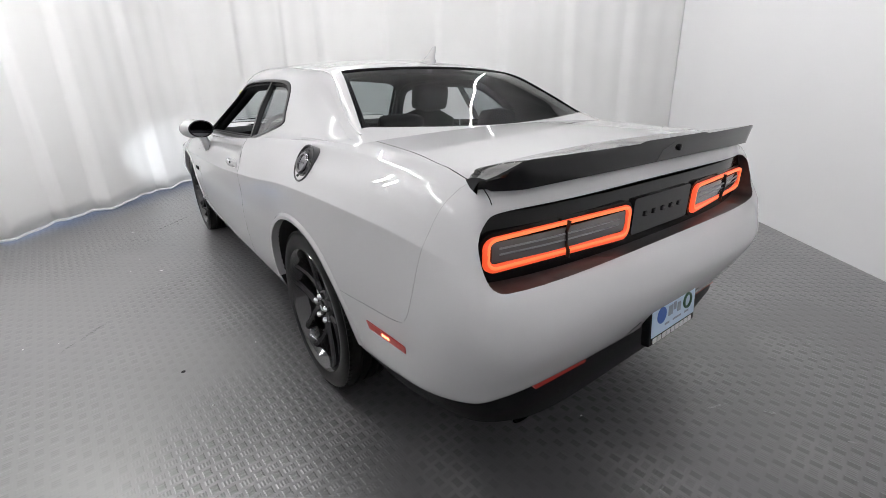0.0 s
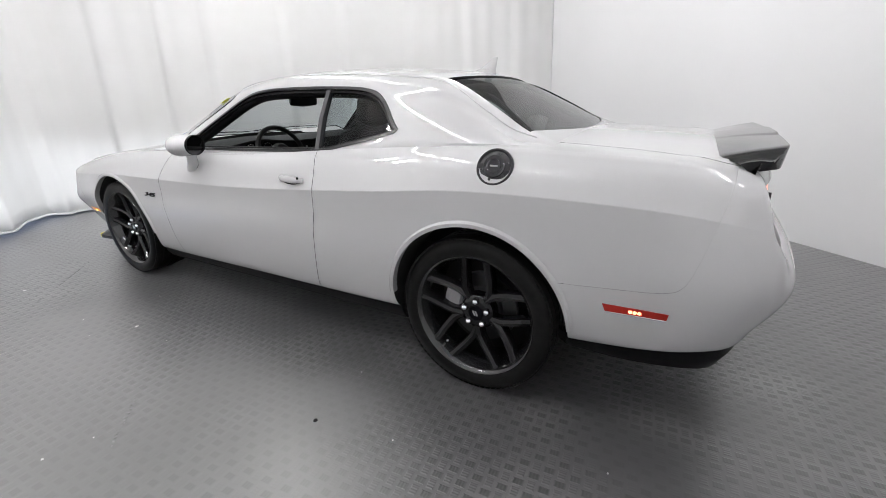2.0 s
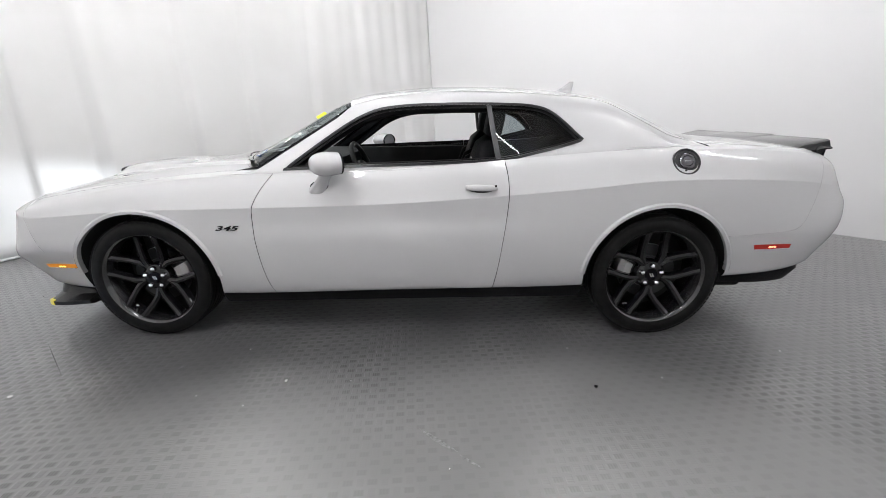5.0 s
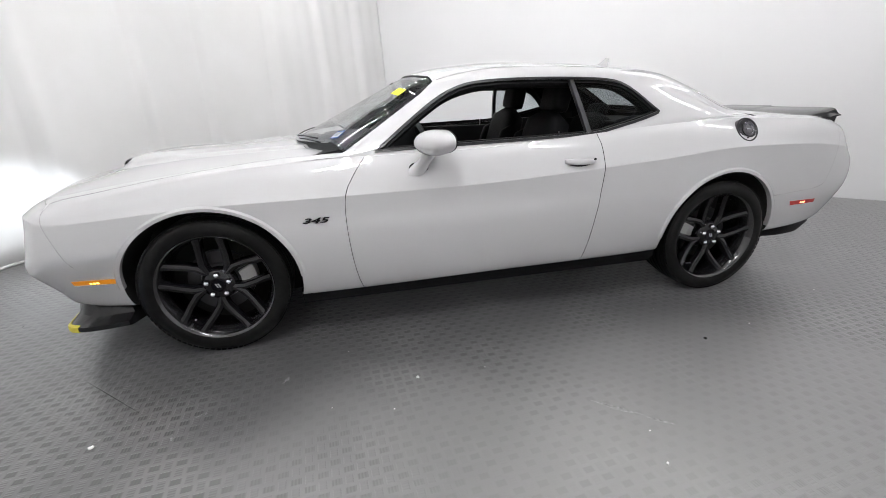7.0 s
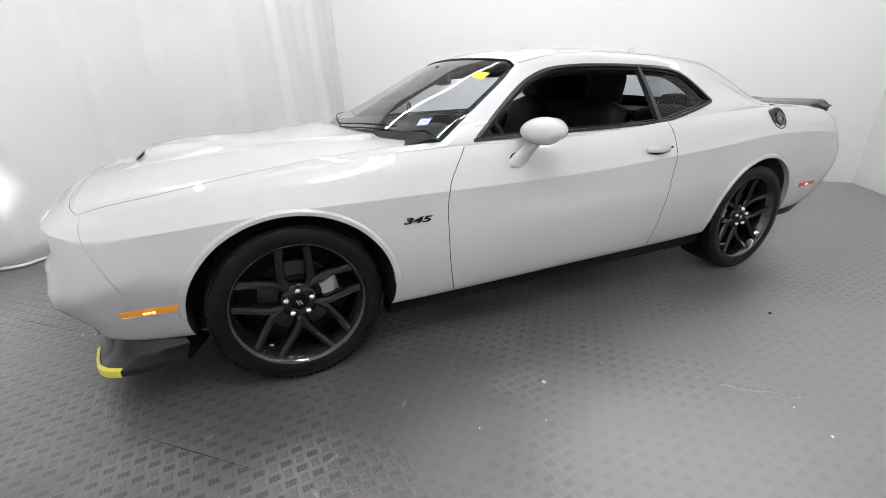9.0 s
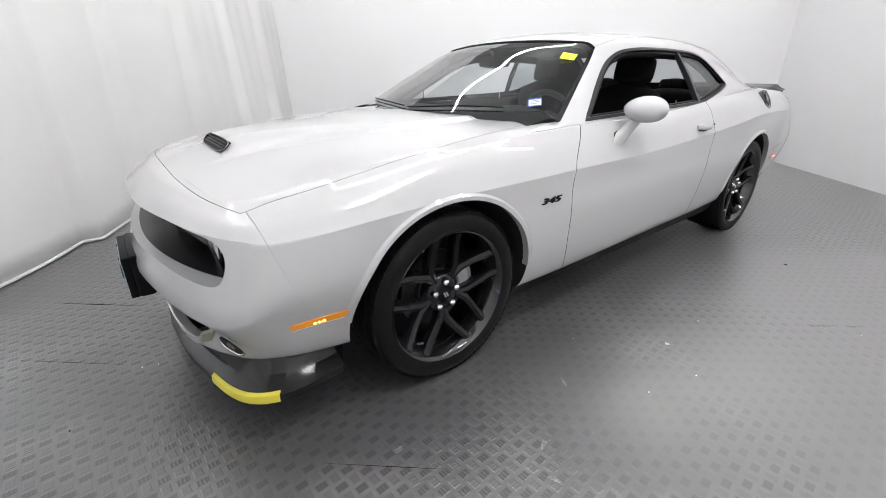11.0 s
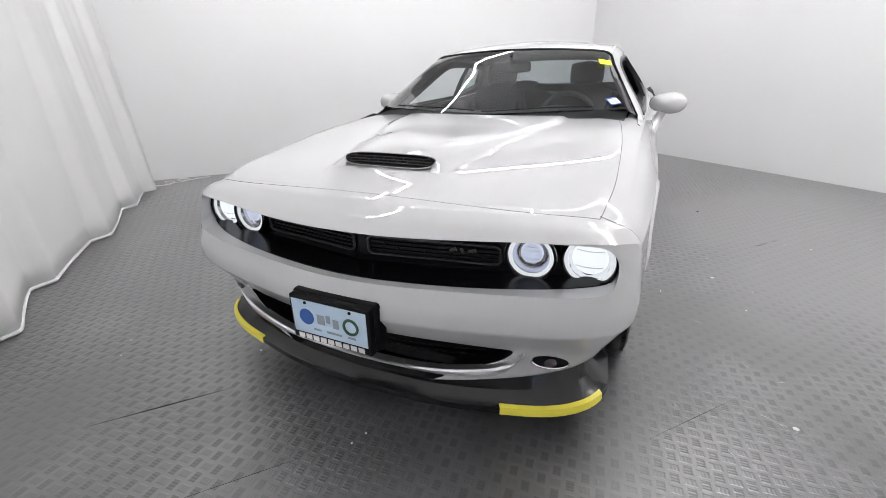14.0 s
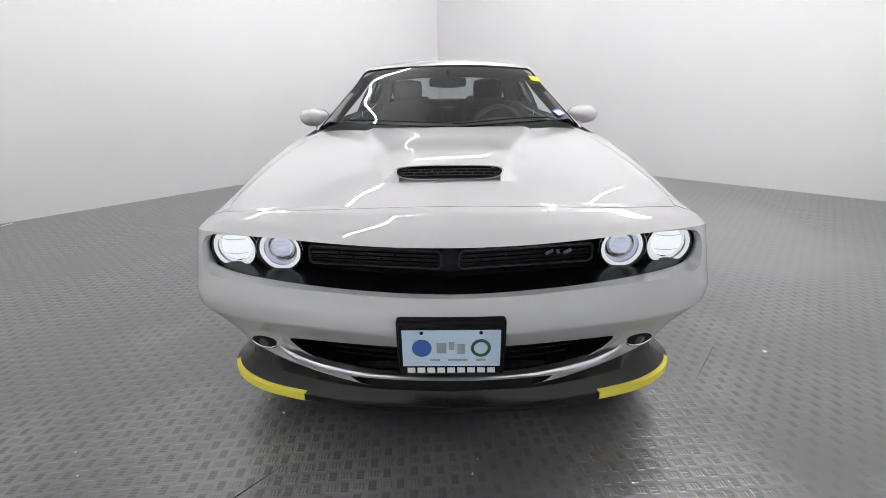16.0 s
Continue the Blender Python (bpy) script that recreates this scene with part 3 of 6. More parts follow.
def body_mesh(per_station=9, per_level=5, across=60):
    ring = [(x, y, top_z(x, y)) for x, y in RIM_LINE]
    levels = [catmull(c, per_station, mirror=True) for c in (LOW, SIDE_LOW, WIDEST, SHELF, CREASE, UPPER, SHOULDER, ring)]
    under = levels[0] * (0.975, 0.9, 1) + (0, 0, 0.004)
    count = len(levels[0])
    columns = []
    for k in range(count):
        run = [under[k]] + [lv[k] for lv in levels]
        low, high = catmull(run[:6], per_level), catmull(run[5:8], per_level)
        # under the nose the bumper turns in at a sharp edge
        sharp = step(2.08, 2.2, run[3][0])
        for j in range(1, 5):
            low[10 + j] = low[10 + j] * (1 - sharp) + (run[2] * (1 - (j / 5) ** 0.6) + run[3] * (j / 5) ** 0.6) * sharp
        low[16] = low[16] * (1 - 0.7 * sharp) + low[15] * 0.7 * sharp
        # close rows either side of the crease keep it crisp
        tight = 0.88 - 0.38 * step(1.9, 2.15, run[5][0])
        low = np.vstack([low[:-1], low[-2] * (1 - tight) + low[-1] * tight, low[-1]])
        high = np.vstack([high[0], high[0] * tight + high[1] * (1 - tight), high[1:]])
        side = np.vstack([low[:-1], high[:-1], catmull(run[7:], per_level)])
        rx, ry = side[-1][0], side[-1][1]
        top = [(rx, ry * (1 - j / across), top_z(rx, ry * (1 - j / across))) for j in range(1, across + 1)]
        bx, by, bz = side[0]
        bottom = [(bx, by * j / 4, bz) for j in range(4)]
        columns.append(np.vstack([bottom, side, top]))
    n = len(columns[0])
    verts, faces = [], []
    for flip in (1, -1):
        base = len(verts)
        for col in columns:
            verts += [(p[0], p[1] * flip, p[2]) for p in col]
        for a in range(count - 1):
            for b in range(n - 1):
                i = base + a * n + b
                faces.append((i, i + 1, i + n + 1, i + n))
    return from_data("body", verts, faces)


ROOF_X = [-1.95, -1.76, -1.63, -1.45, -1.2, -0.9, -0.5, 0.0, 0.33, 0.6, 0.9, 1.12]


def table(values):
    return knots(list(zip(ROOF_X, values)))


belt_y = table([0.74, 0.77, 0.785, 0.80, 0.82, 0.845, 0.86, 0.868, 0.868, 0.862, 0.848, 0.82])
belt_z = table([1.02, 1.07, 1.085, 1.09, 1.08, 1.05, 1.00, 0.985, 0.98, 0.975, 0.965, 0.95])
rail_y = table([0.71, 0.70, 0.685, 0.65, 0.60, 0.61, 0.615, 0.615, 0.595, 0.69, 0.795, 0.79])
rail_z = table([1.03, 1.083, 1.13, 1.222, 1.335, 1.375, 1.395, 1.385, 1.335, 1.18, 1.0, 0.955])
roof_z = table([1.035, 1.095, 1.16, 1.256, 1.378, 1.422, 1.447, 1.437, 1.383, 1.255, 1.108, 1.0])


def cabin_section(x, inset=0.0, n=9):
    by, bz, ry, rz, cz = belt_y(x) - inset, belt_z(x), rail_y(x) - inset * 0.7, rail_z(x) - inset, roof_z(x) - inset
    p = [(by, 0.88 if not inset else 0.70), (by, bz)]
    q0, q1, q2 = (by, bz), (min(ry + 0.05, by - 0.004), max(rz - 0.065, bz + 0.01)), (ry - 0.06, rz + (cz - rz) * 0.15)
    for k in range(1, n + 1):
        t = k / n
        p.append((q0[0] + (q1[0] - q0[0]) * t + 0.014 * math.sin(math.pi * t), q0[1] + (q1[1] - q0[1]) * t))
    c = (ry + 0.018, rz + 0.004)
    for k in range(1, 7):
        t = k / 6
        p.append(((1 - t) ** 2 * q1[0] + 2 * t * (1 - t) * c[0] + t * t * q2[0], (1 - t) ** 2 * q1[1] + 2 * t * (1 - t) * c[1] + t * t * q2[1]))
    for k in range(1, n + 1):
        t = k / n
        y = q2[0] * (1 - t)
        p.append((y, cz - (cz - q2[1]) * (1 - t) ** 2))
    return p


def cabin_mesh(inset=0.0, x0=-1.95, x1=1.12, material=None):
    xs = np.linspace(x0, x1, 84)
    verts, faces = [], []
    secs = [cabin_section(x, inset) for x in xs]
    full = [s + [(-y, z) for y, z in s[-2::-1]] for s in secs]
    n = len(full[0])
    for x, s in zip(xs, full):
        verts += [(x, y, z) for y, z in s]
    for a in range(len(xs) - 1):
        for b in range(n):
            i, j = a * n + b, a * n + (b + 1) % n
            faces.append((i, j, j + n, i + n))
    faces.append(tuple(range(n)))
    faces.append(tuple(range((len(xs) - 1) * n, len(xs) * n)))
    me = bpy.data.meshes.new("cabin")
    me.from_pydata(verts, [], faces)
    bm = bmesh.new()
    bm.from_mesh(me)
    bmesh.ops.recalc_face_normals(bm, faces=bm.faces)
    bm.to_mesh(me)
    bm.free()
    if material:
        me.materials.append(material)
    return me


def tree_of(me):
    bm = bmesh.new()
    bm.from_mesh(me)
    t = BVHTree.FromBMesh(bm)
    bm.free()
    return t


def grow(outline, d):
    """The outline pushed outwards by d."""
    p = np.array(outline, float)
    a = np.roll(p, -1, 0) - np.roll(p, 1, 0)
    n = np.stack([a[:, 1], -a[:, 0]], 1) / np.linalg.norm(a, axis=1)[:, None]
    area = np.sum(p[:, 0] * np.roll(p[:, 1], -1) - np.roll(p[:, 0], -1) * p[:, 1])
    return [tuple(q) for q in p + n * d * (1 if area > 0 else -1)]


def ribbon(line, w):
    """A polyline made w wide."""
    p = np.array(line, float)
    a = np.gradient(p, axis=0)
    n = np.stack([a[:, 1], -a[:, 0]], 1) / np.linalg.norm(a, axis=1)[:, None] * w / 2
    return [tuple(q) for q in np.vstack([p + n, (p - n)[::-1]])]


def mirrored(outline):
    return [(a, b) for a, b in outline] + [(-a, b) for a, b in outline[::-1] if abs(a) > 1e-6]


def round_outline(points, n=6):
    return [tuple(p) for p in catmull(points, n, closed=True)]


whole = body_mesh()
BODY_TREE = tree_of(whole)


def on_side(x, z, side=1, out=0.0):
    hit, n, *_ = BODY_TREE.ray_cast(Vector((x, 2 * side, z)), Vector((0, -side, 0)))
    if hit is None:
        hit, n, *_ = BODY_TREE.find_nearest(Vector((x, 0.9 * side, z)))
    return hit + n * out


def on_top(x, y, out=0.0, tree=None):
    hit, n, *_ = (tree or BODY_TREE).ray_cast(Vector((x, y, 3)), Vector((0, 0, -1)))
    if hit is None:
        hit, n, *_ = (tree or BODY_TREE).find_nearest(Vector((x, y, 1.0)))
    return hit + Vector((0, 0, out))


def on_end(y, z, end=1, out=0.0):
    hit, n, *_ = BODY_TREE.ray_cast(Vector((4 * end, y, z)), Vector((-end, 0, 0)))
    if hit is None:
        hit, n, *_ = BODY_TREE.find_nearest(Vector((2.4 * end, y, z)))
    return hit + Vector((end * out, 0, 0))


def plaque(name, points, back, material, parent, label=""):
    """A solid with the given front outline in space, pushed back by a vector."""
    bm = bmesh.new()
    f = [bm.verts.new(p) for p in points]
    b = [bm.verts.new(p + back) for p in points]
    bm.faces.new(f)
    bm.faces.new(b[::-1])
    for k in range(len(f)):
        bm.faces.new((f[k], f[(k + 1) % len(f)], b[(k + 1) % len(f)], b[k]))
    return part(name, bm, material, parent, label)


# ---- body panels
whole.materials.append(PAINT)
GRILLE = round_outline(mirrored([(0.0, 0.759), (0.3, 0.764), (0.58, 0.773), (0.74, 0.770), (0.815, 0.757), (0.848, 0.72), (0.853, 0.672), (0.835, 0.634), (0.76, 0.622), (0.58, 0.616), (0.3, 0.607), (0.0, 0.599)]), 4)
INTAKE = round_outline(mirrored([(0.0, 0.398), (0.3, 0.396), (0.52, 0.388), (0.575, 0.378), (0.538, 0.338), (0.455, 0.303), (0.38, 0.275), (0.28, 0.225), (0.0, 0.205)]), 4)
TAIL_BAND = round_outline(mirrored([(0.0, 0.990), (0.4, 0.988), (0.70, 0.980), (0.775, 0.964), (0.810, 0.920), (0.810, 0.850), (0.786, 0.803), (0.70, 0.790), (0.4, 0.786), (0.0, 0.784)]), 4)
body = whole
for wx in (-1.473, 1.473):
    for s in (1, -1):
        circle = [(wx + (0.424 if wx > 0 else 0.41) * math.cos(2 * math.pi * k / 72), 0.372 + (0.40 if wx > 0 else 0.412) * math.sin(2 * math.pi * k / 72)) for k in range(72)]
        body = boolean(body, prism(circle, "y", s * 0.60, s * 1.2, VOID))


def screen_base(y):
    return 0.77 + 0.315 * (1 - min(abs(y) / 0.825, 1) ** 2.2)


for x0, x1, z0 in ((-1.28, 0.74, 0.33), (-1.74, -1.2, 1.0)):
    bm = bmesh.new()
    box(bm, x0, x1, -0.775, 0.775, z0, 1.3)
    me = bpy.data.meshes.new("cavity")
    bm.to_mesh(me)
    bm.free()
    me.materials.append(VOID)
    body = boolean(body, me)
scuttle = [(0.6, -0.775)] + [(screen_base(y) - 0.012, y) for y in np.linspace(-0.775, 0.775, 25)] + [(0.6, 0.775)]
body = boolean(body, prism(scuttle, "z", 0.90, 1.3, VOID))
body = boolean(body, prism(GRILLE, "x", 2.10, 2.7, PAINT))
body = boolean(body, prism(INTAKE, "x", 2.18, 2.7, BLACK))
body = boolean(body, prism(TAIL_BAND, "x", -2.7, -2.40, TAIL_SHELF))


def cut_out(body, outline, axis, lo, hi, gap=0.0032):
    """Takes a panel out of the body along an outline, leaving a shut line round it."""
    panel = boolean(body, prism(grow(outline, -gap / 2), axis, lo, hi, VOID), "INTERSECT")
    return boolean(body, prism(grow(outline, gap / 2), axis, lo, hi, VOID)), panel


DOOR = [tuple(p) for p in catmull([(0.652, 1.05), (0.672, 0.985), (0.742, 0.89), (0.788, 0.80), (0.797, 0.67), (0.785, 0.49), (0.765, 0.36), (0.745, 0.285)], 5)] + [tuple(p) for p in catmull([(0.715, 0.25), (0.0, 0.25), (-0.53, 0.25)], 4)] + [tuple(p) for p in catmull([(-0.545, 0.30), (-0.572, 0.45), (-0.593, 0.60), (-0.612, 0.75), (-0.619, 0.86), (-0.614, 0.95), (-0.60, 1.02), (-0.598, 1.06)], 4)]
HOOD = [tuple(p) for p in catmull([(2.262, 0.0), (2.257, 0.3), (2.232, 0.55), (2.198, 0.70), (2.162, 0.780)], 5)] + [tuple(p) for p in catmull([(2.13, 0.786), (1.9, 0.80), (1.5, 0.79), (1.2, 0.77), (1.0, 0.752), (0.91, 0.735)], 5)] + [(screen_base(y) + 0.007, y) for y in (0.70, 0.6, 0.5, 0.4, 0.3, 0.2, 0.1, 0.0)]
HOOD = HOOD + [(x, -y) for x, y in HOOD[-2:0:-1]]
LID = [(-1.66, 0.0), (-1.66, 0.64)] + [tuple(p) for p in catmull([(-1.70, 0.69), (-2.0, 0.703), (-2.17, 0.728), (-2.30, 0.742), (-2.6, 0.742)], 4)]
LID = LID + [(x, -y) for x, y in LID[:0:-1]]
body, hood = cut_out(body, HOOD, "z", 0.765, 1.3, 0.0016)
body, lid = cut_out(body, LID, "z", 1.0, 1.3, 0.003)
doors = []
for s in (1, -1):
    body, door = cut_out(body, DOOR, "y", s * 0.80, s * 1.2)
    doors.append(door)
REAR_LINE = [tuple(p) for p in catmull([(-1.83, 0.606), (-2.0, 0.615), (-2.17, 0.628), (-2.24, 0.66), (-2.275, 0.75), (-2.30, 0.86), (-2.325, 0.97), (-2.335, 1.06)], 5)]
FRONT_LINE = [tuple(p) for p in catmull([(2.15, 0.84), (2.13, 0.74), (2.09, 0.62), (2.055, 0.54), (2.02, 0.515), (1.96, 0.522), (1.905, 0.528)], 5)]
for line in (REAR_LINE, FRONT_LINE):
    for s in (1, -1):
        body = boolean(body, prism(ribbon(line[:16], 0.0013), "y", s * 0.74, s * 1.2, VOID))
        if line is REAR_LINE:
            body = boolean(body, prism(ribbon(line[15:], 0.0006), "y", s * 0.74, s * 1.2, VOID))
obj("body", smooth(body), PAINT, car)
# grey strips added inside the grooves so their shade comes out lighter
for line in (REAR_LINE, FRONT_LINE):
    for s in (1, -1):
        bm = bmesh.new()
        loft(bm, [[on_side(x, z, s, o) + Vector((d, 0, d)) for d, o in ((-0.003, -0.0016), (0.003, -0.0016), (0.003, -0.01), (-0.003, -0.01))] for x, z in line[1:-1]])
        part("seam_filler", bm, TRIM_SHADE, car, "grey strip added in a panel gap to lighten its shade")
obj("hood", smooth(hood), PAINT, car)
obj("trunk_lid", smooth(lid), PAINT, car)
door_parts = [obj("door", smooth(d), PAINT, car) for d in doors]

# wheel arch lips
for wx, rz in ((-1.473, 0.412), (1.473, 0.40)):
    for s in (1, -1):
        bm = bmesh.new()
        loops = []
        for k in range(41):
            a = math.radians(3 + 174 * k / 40)
            c = Vector((math.cos(a), 0, math.sin(a)))
            loop = []
            for r, o in ((1.0, -0.03), (0.992, 0.006), (1.03, 0.008), (1.055, 0.0005), (1.05, -0.02)):
                rx = 0.424 if wx > 0 else 0.41
                x, z = wx + rx * r * c.x, 0.372 + rz * r * c.z
                xs, zs = wx + rx * max(r, 1.02) * c.x, 0.372 + rz * max(r, 1.02) * c.z
                p = on_side(xs, max(zs, 0.34), s)
                loop.append((x, p.y + s * o, z))
            loops.append(loop)
        loft(bm, loops)
        part("arch_lip", bm, PAINT, car)

# ---- cabin
outer = cabin_mesh()
CABIN_TREE = tree_of(outer)
cabin = outer
cabin.materials.append(PAINT)
cabin = boolean(cabin, cabin_mesh(0.035, -1.86, 1.05, CLOTH))
SIDE_WINDOW = [tuple(p) for p in catmull([(0.625, 0.988), (0.3, 0.998), (0.0, 1.006), (-0.3, 1.014), (-0.56, 1.024), (-0.66, 1.035)], 3)] + [tuple(p) for p in catmull([(-0.75, 1.055), (-0.9, 1.088), (-1.02, 1.12)], 3)] + [tuple(p) for p in catmull([(-1.035, 1.135), (-1.0, 1.165), (-0.93, 1.235), (-0.86, 1.287), (-0.78, 1.312), (-0.66, 1.324), (-0.4, 1.331), (-0.2, 1.330), (-0.05, 1.325), (0.09, 1.309), (0.2, 1.272), (0.3, 1.218), (0.45, 1.117), (0.59, 1.016)], 3)]
for s in (1, -1):
    cabin = boolean(cabin, prism(SIDE_WINDOW, "y", s * 0.3, s * 1.2, BLACK))


def screen_front(t, v):
    """Windscreen: t across from -1 to 1, v from the base (0) to the top (1)."""
    y = t * (0.825 + (0.618 - 0.825) * v)
    base = 0.77 + 0.315 * (1 - abs(t) ** 2.2)
    head = 0.272 + 0.075 * (1 - t * t)
    return base + (head - base) * v, y


def screen_rear(t, v):
    y = t * (0.683 + (0.535 - 0.683) * v)
    base = -1.618 - 0.10 * (1 - t * t)
    head = -1.15 - 0.05 * (1 - t * t)
    return base + (head - base) * v, y


def rim_of(f, n=16):
    t = np.linspace(-1, 1, n)
    return [f(a, 0) for a in t] + [f(1, v) for v in (0.25, 0.5, 0.75)] + [f(a, 1) for a in t[::-1]] + [f(-1, v) for v in (0.75, 0.5, 0.25)]


cabin = boolean(cabin, prism(rim_of(screen_front), "z", 0.90, 1.6, BLACK))
ahead_of_screen = [(screen_base(y) - 0.002, y) for y in np.linspace(-0.825, 0.825, 31)] + [(0.97, 0.832), (1.3, 0.95), (1.3, -0.95), (0.97, -0.832)]
cabin = boolean(cabin, prism(ahead_of_screen, "z", 0.80, 1.6, BLACK))
cabin = boolean(cabin, prism(rim_of(screen_rear), "z", 0.90, 1.6, BLACK))
obj("roof", smooth(cabin), PAINT, car)


def glazing(name, f, material, label, drop=0.007, v0=0.0, v1=1.0, t0=-1.0, t1=1.0, nt=24, nv=14):
    bm = bmesh.new()
    rows = []
    for v in np.linspace(v0, v1, nv):
        rows.append([bm.verts.new(on_top(*f(t, v), -drop, CABIN_TREE)) for t in np.linspace(t0, t1, nt)])
    for a, b in zip(rows, rows[1:]):
        for k in range(nt - 1):
            bm.faces.new((a[k], a[k + 1], b[k + 1], b[k]))
    return part(name, bm, material, car, label)


glazing("windshield", screen_front, GLASS_CLEAR, "clear laminated windscreen glass")
glazing("rear_window", screen_rear, GLASS_REAR, "dark tinted rear window glass")
# the black band printed round the screens
for f, w in ((screen_front, 0.024), (screen_rear, 0.035)):
    glazing("frit_band", f, BLACK_GLOSS, "black printed edge of the glass", 0.009, 0, w, nv=3)
    glazing("frit_band", f, BLACK_GLOSS, "black printed edge of the glass", 0.009, 1 - w, 1, nv=3)
    for s in (-1, 1):
        glazing("frit_band", f, BLACK_GLOSS, "black printed edge of the glass", 0.009, t0=min(s, s * (1 - w)), t1=max(s, s * (1 - w)), nt=3)


def on_cabin(x, z, side, out=0.0):
    hit, n, *_ = CABIN_TREE.ray_cast(Vector((x, 2 * side, z)), Vector((0, -side, 0)))
    if hit is None:
        return on_side(x, z, side, out)
    return hit + n * out


def frame_strip(name, a_line, b_line, side, out, material, deep=0.025):
    """A band between two closed outlines on the cabin's side."""
    bm = bmesh.new()
    loops = []
    for (xa, za), (xb, zb) in zip(a_line, b_line):
        pa, pb = on_cabin(xa, za, side, out), on_cabin(xb, zb, side, out)
        inn = Vector((0, -side * deep, 0))
        loops.append([pa, pb, pb + inn, pa + inn])
    loops.append(loops[0])
    loft(bm, loops, caps=False)
    return part(name, bm, material, car)


QUARTER = [(-0.575, 1.036), (-0.68, 1.051), (-0.8, 1.078), (-0.92, 1.105), (-1.0, 1.128), (-0.965, 1.17), (-0.90, 1.235), (-0.84, 1.277), (-0.77, 1.298), (-0.66, 1.308), (-0.54, 1.312)]
for s in (1, -1):
    frame_strip("window_trim", grow(SIDE_WINDOW, 0.003), grow(SIDE_WINDOW, -0.011), s, 0.004, TRIM_DARK)
    frame_strip("window_seal", grow(SIDE_WINDOW, -0.014), grow(SIDE_WINDOW, -0.022), s, -0.006, BLACK)
    post = [on_cabin(x, z, s, 0.001) for x, z in ((-0.512, 1.317), (-0.537, 1.317), (-0.556, 1.18), (-0.584, 1.028), (-0.556, 1.025), (-0.530, 1.18))]
    plaque("window_post", post, Vector((0, -0.03 * s, 0)), TRIM_GREY, car, "black pillar between the side windows")
    pane = [on_cabin(x, z, s, -0.012) for x, z in grow(QUARTER, 0.008)]
    bm = bmesh.new()
    bm.faces.new([bm.verts.new(p) for p in pane])
    part("quarter_window", bm, GLASS_TINT, car, "dark tinted quarter window glass")

    rail_line = catmull([(0.60, 0.99), (0.45, 1.09), (0.3, 1.19), (0.2, 1.245), (0.08, 1.283), (-0.06, 1.300), (-0.4, 1.306), (-0.66, 1.300), (-0.8, 1.282), (-0.9, 1.225), (-1.0, 1.13)], 3)
    bm = bmesh.new()
    loops = []
    for x, z in rail_line:
        p = on_cabin(x, z, s)
        loops.append([(p.x, p.y - s * (0.055 + 0.03 * math.cos(a)), p.z + 0.028 * math.sin(a)) for a in np.linspace(0, 6.2832, 13)[:-1]])
    loft(bm, loops)
    part("inner_rail", bm, CLOTH, car, "black inner trim over the side windows")

# roof drip mouldings
for s in (1, -1):
    bm = bmesh.new()
    seam = knots([(-1.66, 0.708), (-1.53, 0.692), (-1.38, 0.655), (-1.2, 0.598), (-0.9, 0.602), (0.0, 0.606), (0.26, 0.612)])
    pipe(bm, [on_top(x, s * seam(x), 0.0, CABIN_TREE) for x in np.linspace(0.25, -1.655, 48)], 0.0042, 8)
    part("drip_moulding", bm, TRIM_SHADE, car, "narrow moulding along the roof edge")

# ---- antenna
bm = bmesh.new()
base = on_top(-1.08, 0, 0, CABIN_TREE)
loops = []
for v, x0, x1, w in ((-0.012, 0.06, -0.085, 0.032), (0.006, 0.05, -0.08, 0.028), (0.016, 0.020, -0.082, 0.012), (0.046, -0.03, -0.088, 0.008), (0.072, -0.062, -0.092, 0.003)):
    loops.append([Vector((base.x + (x0 + x1) / 2 + (x0 - x1) / 2 * math.cos(6.2832 * k / 16), w * math.sin(6.2832 * k / 16), base.z + v)) for k in range(16)])
loft(bm, loops)
part("antenna", bm, PAINT, car, "silver shark fin roof antenna")


